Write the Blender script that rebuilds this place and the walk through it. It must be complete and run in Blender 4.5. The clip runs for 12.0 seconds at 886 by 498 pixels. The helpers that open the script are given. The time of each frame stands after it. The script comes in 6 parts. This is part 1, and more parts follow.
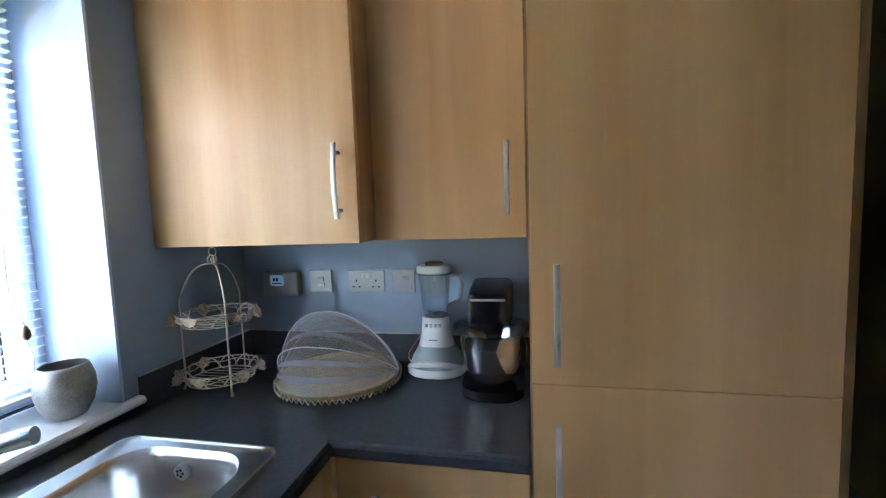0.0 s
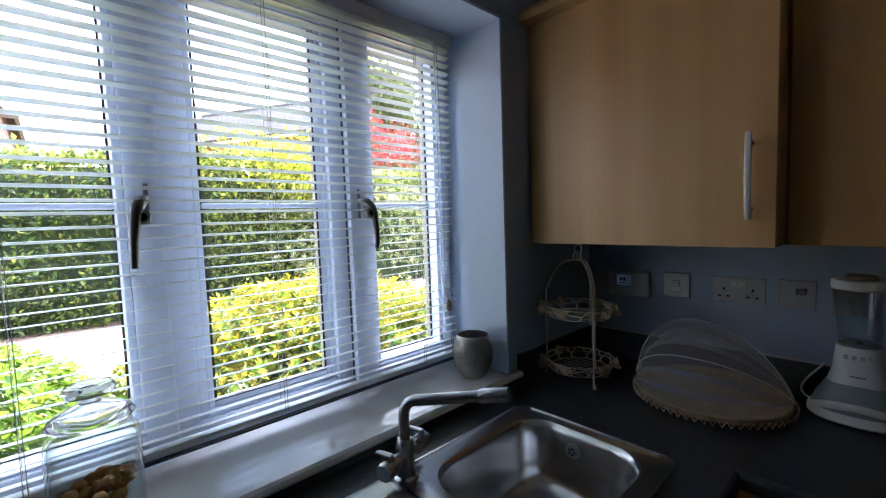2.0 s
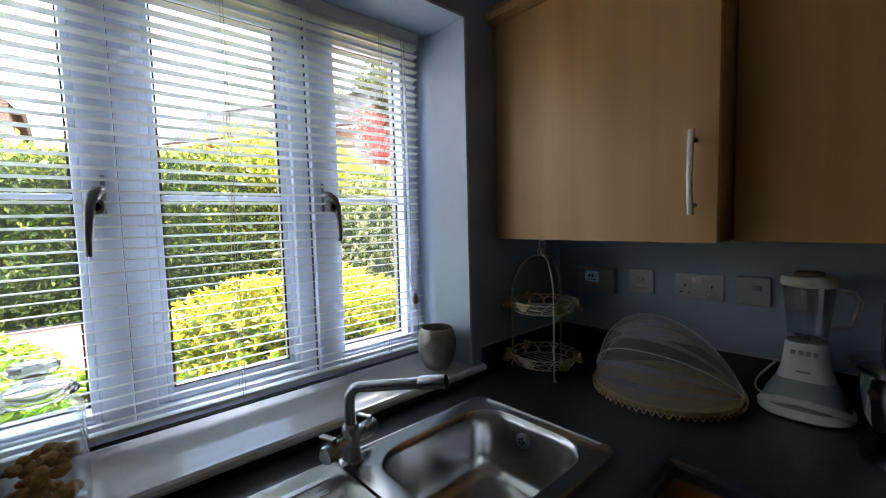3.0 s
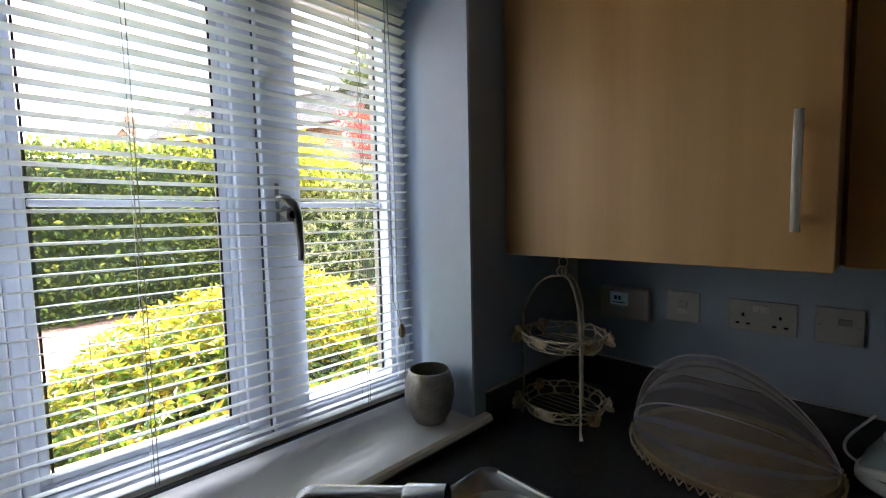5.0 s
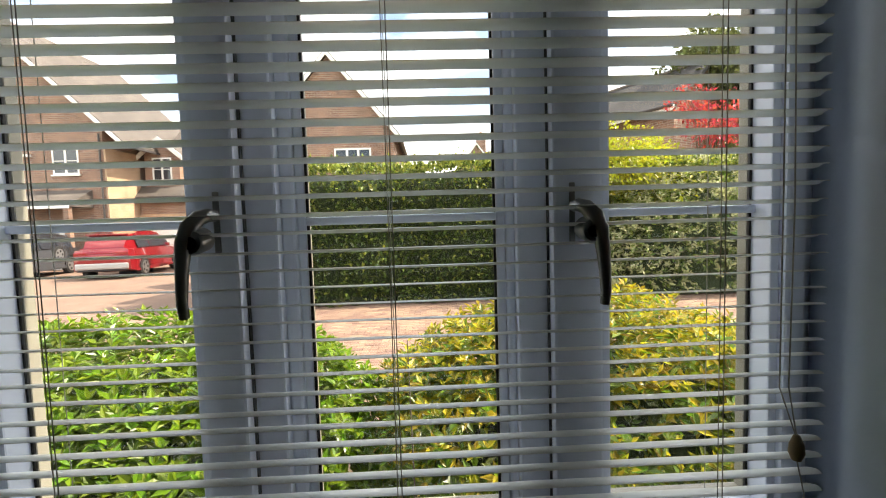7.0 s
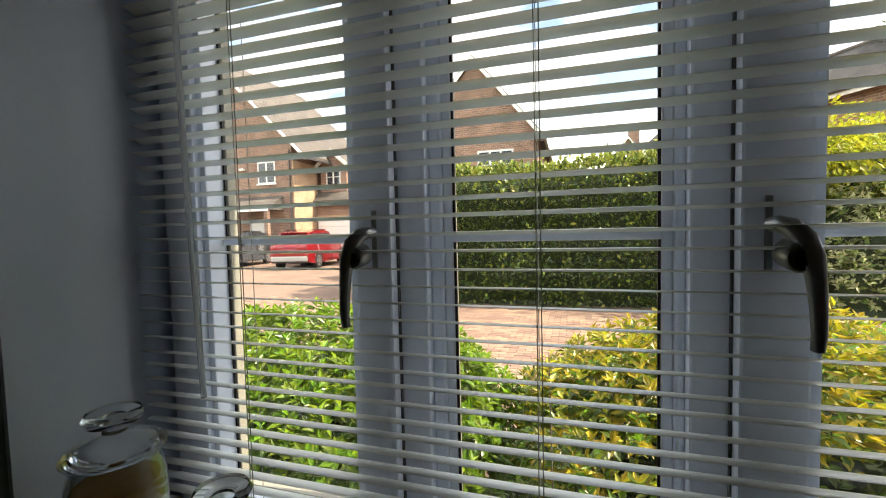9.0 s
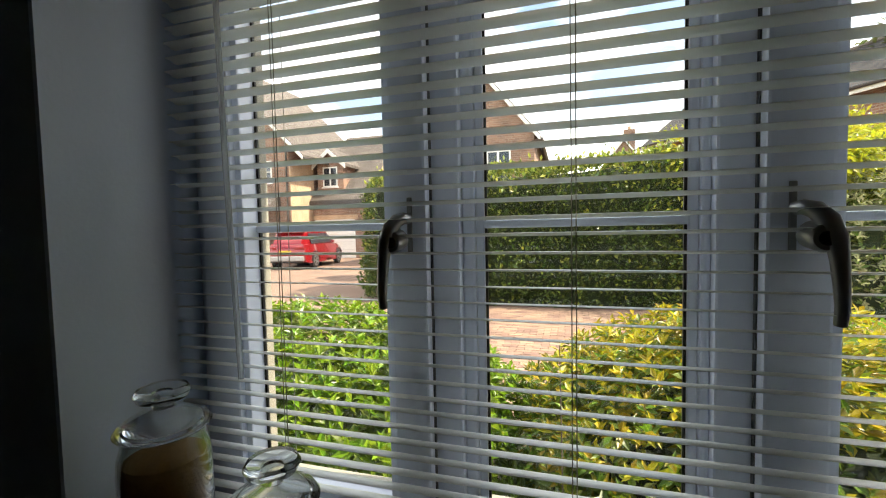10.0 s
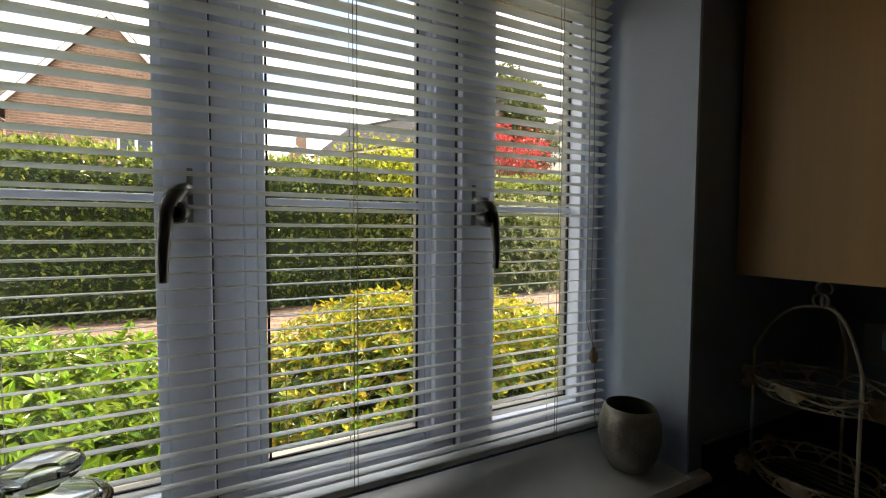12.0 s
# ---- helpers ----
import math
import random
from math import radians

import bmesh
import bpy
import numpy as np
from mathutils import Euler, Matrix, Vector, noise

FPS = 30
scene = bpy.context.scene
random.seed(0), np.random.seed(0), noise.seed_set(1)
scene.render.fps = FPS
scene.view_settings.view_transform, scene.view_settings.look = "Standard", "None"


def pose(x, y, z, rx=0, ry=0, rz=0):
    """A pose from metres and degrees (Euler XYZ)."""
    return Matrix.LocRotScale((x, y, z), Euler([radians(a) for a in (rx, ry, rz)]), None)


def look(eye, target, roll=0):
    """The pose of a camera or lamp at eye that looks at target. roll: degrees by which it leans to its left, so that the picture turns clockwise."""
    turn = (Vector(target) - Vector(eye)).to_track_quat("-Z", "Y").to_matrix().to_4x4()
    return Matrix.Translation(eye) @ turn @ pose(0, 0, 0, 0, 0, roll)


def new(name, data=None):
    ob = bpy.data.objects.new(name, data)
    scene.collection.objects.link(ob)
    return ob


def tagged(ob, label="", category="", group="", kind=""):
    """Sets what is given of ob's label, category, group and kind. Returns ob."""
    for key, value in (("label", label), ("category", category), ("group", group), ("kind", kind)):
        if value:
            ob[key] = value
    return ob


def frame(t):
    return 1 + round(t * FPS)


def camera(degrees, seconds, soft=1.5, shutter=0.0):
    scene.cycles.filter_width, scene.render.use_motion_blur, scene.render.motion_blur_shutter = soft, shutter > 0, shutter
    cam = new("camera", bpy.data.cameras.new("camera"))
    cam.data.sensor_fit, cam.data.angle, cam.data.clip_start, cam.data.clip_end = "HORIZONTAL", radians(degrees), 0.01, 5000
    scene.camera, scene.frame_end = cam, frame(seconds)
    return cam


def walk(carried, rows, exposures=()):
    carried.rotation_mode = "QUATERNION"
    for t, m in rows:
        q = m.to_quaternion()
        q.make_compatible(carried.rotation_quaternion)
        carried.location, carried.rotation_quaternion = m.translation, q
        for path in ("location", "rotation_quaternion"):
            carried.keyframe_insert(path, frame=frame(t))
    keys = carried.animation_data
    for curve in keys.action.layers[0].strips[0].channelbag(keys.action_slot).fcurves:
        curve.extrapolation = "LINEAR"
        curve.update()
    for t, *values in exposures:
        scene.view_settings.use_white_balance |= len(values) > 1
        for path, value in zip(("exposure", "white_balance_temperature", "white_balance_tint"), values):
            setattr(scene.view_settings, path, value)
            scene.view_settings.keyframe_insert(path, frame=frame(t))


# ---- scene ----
cam = camera(93.4, 12.0, 1.1)
PATH = [
    (0, (1.071, -1.397, 1.425), (0.66, 0.553, 1.259), -2.0),
    (0.5, (0.96, -1.44, 1.449), (0.04, 0.329, 1.286), -2.5),
    (1, (0.861, -1.49, 1.45), (-0.358, 0.089, 1.299), -2.6),
    (1.5, (0.816, -1.531, 1.45), (-0.557, -0.084, 1.306), -2.4),
    (2, (0.811, -1.535, 1.445), (-0.651, -0.178, 1.304), -2.0),
    (2.5, (0.855, -1.508, 1.441), (-0.639, -0.186, 1.298), -1.7),
    (3, (0.916, -1.462, 1.428), (-0.561, -0.122, 1.284), -1.5),
    (3.5, (0.95, -1.417, 1.433), (-0.496, -0.043, 1.282), -1.3),
    (3.7, (0.936, -1.412, 1.43), (-0.493, -0.019, 1.284), -1.3),
    (5.5, (0.57, -1.207, 1.466), (-0.891, 0.15, 1.313), -1.1),
    (6, (0.471, -1.154, 1.468), (-1.159, -0.004, 1.33), -1.4),
    (6.5, (0.406, -1.098, 1.469), (-1.485, -0.458, 1.348), -1.6),
    (7, (0.371, -1.104, 1.486), (-1.624, -1.038, 1.363), -1.7),
    (7.5, (0.349, -1.108, 1.494), (-1.63, -1.371, 1.382), -1.7),
    (9.5, (0.348, -1.123, 1.513), (-1.557, -1.721, 1.408), -1.4),
    (10, (0.39, -1.162, 1.49), (-1.524, -1.731, 1.39), -1.2),
    (10.5, (0.425, -1.22, 1.468), (-1.515, -1.698, 1.374), -0.9),
    (11, (0.443, -1.234, 1.455), (-1.541, -1.476, 1.363), -0.7),
    (11.5, (0.512, -1.288, 1.446), (-1.477, -1.091, 1.362), -0.2),
    (12, (0.52, -1.333, 1.448), (-1.27, -0.446, 1.355), 0.3),
]
EXPOSURES = [
    (0, 5.9, 5600, 13), (0.5, 4.45, 5600, 14), (1, 3.65, 5600, 16), (1.5, 3.4, 5800, 17), (2.5, 3.3, 6300, 16), (3.5, 3.5, 6700, 16),
    (5.5, 3.1, 7000, 15), (6.5, 2.15, 7400, 12), (7, 1.55, 7900, 10), (7.5, 1.5, 8000, 8), (9.5, 1.55, 8000, 8), (10.5, 1.55, 7900, 8),
    (11, 1.5, 7900, 10), (11.5, 1.55, 7900, 11), (12, 1.75, 8200, 12),
]
walk(cam, [(t, look(eye, target, roll)) for t, eye, target, roll in PATH], EXPOSURES)

# ---- world, sun, exposure ----
SUN_DIR = Vector((-0.05, 0.62, 0.78)).normalized()   # towards the sun
world = bpy.data.worlds.new("world")
scene.world = world
world.use_nodes = True
wn, wl = world.node_tree.nodes, world.node_tree.links
sky = wn.new("ShaderNodeTexSky")
sky.sky_type, sky.sun_disc = "NISHITA", False
sky.sun_elevation = math.asin(SUN_DIR.z)
sky.sun_rotation = math.atan2(SUN_DIR.x, SUN_DIR.y)
coord, cloud, ramp, mixc = wn.new("ShaderNodeTexCoord"), wn.new("ShaderNodeTexNoise"), wn.new("ShaderNodeValToRGB"), wn.new("ShaderNodeMix")
stretch = wn.new("ShaderNodeMapping")
stretch.inputs["Scale"].default_value = (1.6, 1.6, 4.0)
wl.new(coord.outputs["Generated"], stretch.inputs["Vector"])
wl.new(stretch.outputs["Vector"], cloud.inputs["Vector"])
cloud.inputs["Scale"].default_value, cloud.inputs["Detail"].default_value = 1.7, 7
ramp.color_ramp.elements[0].position, ramp.color_ramp.elements[1].position = 0.40, 0.66
wl.new(cloud.outputs["Fac"], ramp.inputs["Fac"])
mixc.data_type = "RGBA"
mixc.inputs["B"].default_value = (11.5, 11.8, 12.4, 1)
wl.new(ramp.outputs["Color"], mixc.inputs["Factor"])
wl.new(sky.outputs["Color"], mixc.inputs["A"])
back = wn["Background"]
wl.new(mixc.outputs["Result"], back.inputs["Color"])
back.inputs["Strength"].default_value = 0.15
sun = new("sun", bpy.data.lights.new("sun", "SUN"))
sun.data.energy, sun.data.angle, sun.data.color = 4.0, radians(0.55), (1.0, 0.95, 0.87)
sun.matrix_world = look(SUN_DIR * 40, (0, 0, 0))


# ---- materials ----
def material(name, color, rough=0.5, metal=0.0, vary=0.12, scale=8.0, bump=0.0, bump_scale=60.0, spread="", stretch_by=(1, 1, 1), fine=0.0, coat=0.0, spec=0.5):
    """A principled material whose colour varies at two scales; spread: 'object' or 'island' shifts each piece a little."""
    m = bpy.data.materials.new(name)
    m.use_nodes = True
    n, l = m.node_tree.nodes, m.node_tree.links
    bsdf = n["Principled BSDF"]
    bsdf.inputs["Roughness"].default_value, bsdf.inputs["Metallic"].default_value = rough, metal
    bsdf.inputs["Coat Weight"].default_value = coat
    bsdf.inputs["Specular IOR Level"].default_value = spec
    tc, mp = n.new("ShaderNodeTexCoord"), n.new("ShaderNodeMapping")
    mp.inputs["Scale"].default_value = stretch_by
    l.new(tc.outputs["Object"], mp.inputs["Vector"])
    big, small = n.new("ShaderNodeTexNoise"), n.new("ShaderNodeTexNoise")
    big.inputs["Scale"].default_value, big.inputs["Detail"].default_value = scale, 4
    small.inputs["Scale"].default_value, small.inputs["Detail"].default_value = scale * 9, 3
    for t in (big, small):
        l.new(mp.outputs["Vector"], t.inputs["Vector"])
    add = n.new("ShaderNodeMath")
    add.operation = "MULTIPLY_ADD"
    add.inputs[1].default_value = fine if fine else 0.4
    l.new(small.outputs["Fac"], add.inputs[0])
    l.new(big.outputs["Fac"], add.inputs[2])
    span = n.new("ShaderNodeMapRange")
    span.inputs["From Min"].default_value, span.inputs["From Max"].default_value = 0.35, 1.05
    span.inputs["To Min"].default_value, span.inputs["To Max"].default_value = 1 - vary, 1 + vary
    l.new(add.outputs["Value"], span.inputs["Value"])
    hsv = n.new("ShaderNodeHueSaturation")
    hsv.inputs["Color"].default_value = (*color, 1)
    value = span.outputs["Result"]
    if spread:
        if spread == "object":
            r = n.new("ShaderNodeObjectInfo").outputs["Random"]
        else:
            r = n.new("ShaderNodeNewGeometry").outputs["Random Per Island"]
        rr = n.new("ShaderNodeMapRange")
        rr.inputs["To Min"].default_value, rr.inputs["To Max"].default_value = 0.72, 1.28
        l.new(r, rr.inputs["Value"])
        mul = n.new("ShaderNodeMath")
        mul.operation = "MULTIPLY"
        l.new(rr.outputs["Result"], mul.inputs[0])
        l.new(value, mul.inputs[1])
        value = mul.outputs["Value"]
        hr = n.new("ShaderNodeMapRange")
        hr.inputs["To Min"].default_value, hr.inputs["To Max"].default_value = 0.485, 0.515
        l.new(r, hr.inputs["Value"])
        l.new(hr.outputs["Result"], hsv.inputs["Hue"])
    l.new(value, hsv.inputs["Value"])
    l.new(hsv.outputs["Color"], bsdf.inputs["Base Color"])
    if bump:
        grain, b = n.new("ShaderNodeTexNoise"), n.new("ShaderNodeBump")
        grain.inputs["Scale"].default_value, grain.inputs["Detail"].default_value = bump_scale, 5
        l.new(mp.outputs["Vector"], grain.inputs["Vector"])
        b.inputs["Strength"].default_value, b.inputs["Distance"].default_value = bump, 0.004
        l.new(grain.outputs["Fac"], b.inputs["Height"])
        l.new(b.outputs["Normal"], bsdf.inputs["Normal"])
    return m


def wood_material(name, light, dark):
    """Oak-effect laminate with upright grain, long streaks and a faint broad cloud."""
    m = bpy.data.materials.new(name)
    m.use_nodes = True
    n, l = m.node_tree.nodes, m.node_tree.links
    bsdf = n["Principled BSDF"]
    bsdf.inputs["Roughness"].default_value = 0.42
    tc = n.new("ShaderNodeTexCoord")
    facs = []
    for scl, size, det in (((7, 7, 0.30), 1.5, 4), ((70, 70, 1.3), 2.4, 4), ((3.5, 3.5, 0.9), 1.0, 2)):
        mp, t = n.new("ShaderNodeMapping"), n.new("ShaderNodeTexNoise")
        mp.inputs["Scale"].default_value = scl
        t.inputs["Scale"].default_value, t.inputs["Detail"].default_value = size, det
        t.inputs["Distortion"].default_value = 0.5
        l.new(tc.outputs["Object"], mp.inputs["Vector"])
        l.new(mp.outputs["Vector"], t.inputs["Vector"])
        facs.append(t.outputs["Fac"])
    total = None
    for f, w in zip(facs, (0.56, 0.10, 0.40)):
        k = n.new("ShaderNodeMath")
        k.operation = "MULTIPLY_ADD"
        k.inputs[1].default_value = w
        l.new(f, k.inputs[0])
        if total is None:
            k.inputs[2].default_value = 0.0
        else:
            l.new(total, k.inputs[2])
        total = k.outputs["Value"]
    r = n.new("ShaderNodeValToRGB")
    r.color_ramp.elements[0].position, r.color_ramp.elements[1].position = 0.34, 0.68
    r.color_ramp.elements[0].color, r.color_ramp.elements[1].color = (*dark, 1), (*light, 1)
    l.new(total, r.inputs["Fac"])
    l.new(r.outputs["Color"], bsdf.inputs["Base Color"])
    b = n.new("ShaderNodeBump")
    b.inputs["Strength"].default_value, b.inputs["Distance"].default_value = 0.15, 0.001
    l.new(facs[1], b.inputs["Height"])
    l.new(b.outputs["Normal"], bsdf.inputs["Normal"])
    return m


def brick_material(name, c1, c2, mortar, size=1.0, w=0.225, h=0.075, flat=False):
    m = bpy.data.materials.new(name)
    m.use_nodes = True
    n, l = m.node_tree.nodes, m.node_tree.links
    bsdf = n["Principled BSDF"]
    bsdf.inputs["Roughness"].default_value = 0.85
    tc, sep, com, ad = n.new("ShaderNodeTexCoord"), n.new("ShaderNodeSeparateXYZ"), n.new("ShaderNodeCombineXYZ"), n.new("ShaderNodeMath")
    l.new(tc.outputs["Object"], sep.inputs["Vector"])
    ad.operation = "ADD"
    if flat:
        l.new(sep.outputs["X"], com.inputs["X"])
        l.new(sep.outputs["Y"], com.inputs["Y"])
    else:
        l.new(sep.outputs["X"], ad.inputs[0])
        l.new(sep.outputs["Y"], ad.inputs[1])
        l.new(ad.outputs["Value"], com.inputs["X"])
        l.new(sep.outputs["Z"], com.inputs["Y"])
    br = n.new("ShaderNodeTexBrick")
    br.inputs["Color1"].default_value, br.inputs["Color2"].default_value, br.inputs["Mortar"].default_value = (*c1, 1), (*c2, 1), (*mortar, 1)
    br.inputs["Scale"].default_value, br.inputs["Brick Width"].default_value, br.inputs["Row Height"].default_value = 1 / size, w, h
    br.inputs["Mortar Size"].default_value, br.inputs["Bias"].default_value = 0.009, -0.1
    l.new(com.outputs["Vector"], br.inputs["Vector"])
    stain, mx = n.new("ShaderNodeTexNoise"), n.new("ShaderNodeMix")
    stain.inputs["Scale"].default_value, stain.inputs["Detail"].default_value = 1.3, 6
    l.new(tc.outputs["Object"], stain.inputs["Vector"])
    mr = n.new("ShaderNodeMapRange")
    mr.inputs["From Min"].default_value, mr.inputs["From Max"].default_value, mr.inputs["To Min"].default_value, mr.inputs["To Max"].default_value = 0.3, 0.7, 0.75, 1.2
    l.new(stain.outputs["Fac"], mr.inputs["Value"])
    hs = n.new("ShaderNodeHueSaturation")
    l.new(br.outputs["Color"], hs.inputs["Color"])
    l.new(mr.outputs["Result"], hs.inputs["Value"])
    l.new(hs.outputs["Color"], bsdf.inputs["Base Color"])
    b = n.new("ShaderNodeBump")
    b.inputs["Strength"].default_value, b.inputs["Distance"].default_value, b.invert = 0.5, 0.01, True
    l.new(br.outputs["Fac"], b.inputs["Height"])
    l.new(b.outputs["Normal"], bsdf.inputs["Normal"])
    return m


def leaf_material(name, color, rough=0.38, glow=0.45, hue=0.03):
    """Foliage: each leaf shifts in tint, light passes through it."""
    m = bpy.data.materials.new(name)
    m.use_nodes = True
    n, l = m.node_tree.nodes, m.node_tree.links
    bsdf, out = n["Principled BSDF"], n["Material Output"]
    bsdf.inputs["Roughness"].default_value = rough
    r = n.new("ShaderNodeNewGeometry").outputs["Random Per Island"]
    info = n.new("ShaderNodeObjectInfo").outputs["Random"]
    ad = n.new("ShaderNodeMath")
    ad.operation = "ADD"
    l.new(r, ad.inputs[0])
    l.new(info, ad.inputs[1])
    fr = n.new("ShaderNodeMath")
    fr.operation = "FRACT"
    l.new(ad.outputs["Value"], fr.inputs[0])
    v, h, hs = n.new("ShaderNodeMapRange"), n.new("ShaderNodeMapRange"), n.new("ShaderNodeHueSaturation")
    v.inputs["To Min"].default_value, v.inputs["To Max"].default_value = 0.55, 1.45
    h.inputs["To Min"].default_value, h.inputs["To Max"].default_value = 0.5 - hue, 0.5 + hue
    l.new(fr.outputs["Value"], v.inputs["Value"])
    k = n.new("ShaderNodeMath")
    k.operation = "MULTIPLY_ADD"
    k.inputs[1].default_value, k.inputs[2].default_value = 7.31, 0.17
    l.new(fr.outputs["Value"], k.inputs[0])
    k2 = n.new("ShaderNodeMath")
    k2.operation = "FRACT"
    l.new(k.outputs["Value"], k2.inputs[0])
    l.new(k2.outputs["Value"], h.inputs["Value"])
    hs.inputs["Color"].default_value = (*color, 1)
    l.new(v.outputs["Result"], hs.inputs["Value"])
    l.new(h.outputs["Result"], hs.inputs["Hue"])
    l.new(hs.outputs["Color"], bsdf.inputs["Base Color"])
    tr, mx = n.new("ShaderNodeBsdfTranslucent"), n.new("ShaderNodeMixShader")
    l.new(hs.outputs["Color"], tr.inputs["Color"])
    mx.inputs["Fac"].default_value = glow
    l.new(bsdf.outputs["BSDF"], mx.inputs[1])
    l.new(tr.outputs["BSDF"], mx.inputs[2])
    l.new(mx.outputs["Shader"], out.inputs["Surface"])
    return m


def glass_material(name, color=(1, 1, 1), ior=1.45, rough=0.0, thin=False, rim=5.0):
    m = bpy.data.materials.new(name)
    m.use_nodes = True
    n, l = m.node_tree.nodes, m.node_tree.links
    bsdf = n["Principled BSDF"]
    if thin:
        n.remove(bsdf)
        clear, gloss, edge, mx = n.new("ShaderNodeBsdfTransparent"), n.new("ShaderNodeBsdfGlossy"), n.new("ShaderNodeLayerWeight"), n.new("ShaderNodeMixShader")
        steep, share = n.new("ShaderNodeMath"), n.new("ShaderNodeMath")
        steep.operation, share.operation = "POWER", "MULTIPLY_ADD"
        base = ((ior - 1) / (ior + 1)) ** 2
        edge.inputs["Blend"].default_value, steep.inputs[1].default_value = 0.5, rim
        share.inputs[1].default_value, share.inputs[2].default_value = 1 - base, base
        gloss.inputs["Roughness"].default_value = rough
        clear.inputs["Color"].default_value = (*color, 1)
        l.new(edge.outputs["Facing"], steep.inputs[0])
        l.new(steep.outputs["Value"], share.inputs[0])
        l.new(share.outputs["Value"], mx.inputs["Fac"])
        l.new(clear.outputs["BSDF"], mx.inputs[1])
        l.new(gloss.outputs["BSDF"], mx.inputs[2])
        l.new(mx.outputs["Shader"], n["Material Output"].inputs["Surface"])
        return m
    bsdf.inputs["Base Color"].default_value = (*color, 1)
    bsdf.inputs["Transmission Weight"].default_value, bsdf.inputs["IOR"].default_value, bsdf.inputs["Roughness"].default_value = 1.0, ior, rough
    return m


def net_material(name, color, cover):
    """Fine netting: threads too small to tell apart, so part of the light goes straight through."""
    m = bpy.data.materials.new(name)
    m.use_nodes = True
    n, l = m.node_tree.nodes, m.node_tree.links
    bsdf, out = n["Principled BSDF"], n["Material Output"]
    bsdf.inputs["Base Color"].default_value, bsdf.inputs["Roughness"].default_value = (*color, 1), 0.7
    clear, mx, thru, both = n.new("ShaderNodeBsdfTransparent"), n.new("ShaderNodeMixShader"), n.new("ShaderNodeBsdfTranslucent"), n.new("ShaderNodeMixShader")
    thru.inputs["Color"].default_value = (*color, 1)
    both.inputs["Fac"].default_value = 0.4
    l.new(bsdf.outputs["BSDF"], both.inputs[1])
    l.new(thru.outputs["BSDF"], both.inputs[2])
    mx.inputs["Fac"].default_value = cover
    l.new(clear.outputs["BSDF"], mx.inputs[1])
    l.new(both.outputs["Shader"], mx.inputs[2])
    l.new(mx.outputs["Shader"], out.inputs["Surface"])
    return m


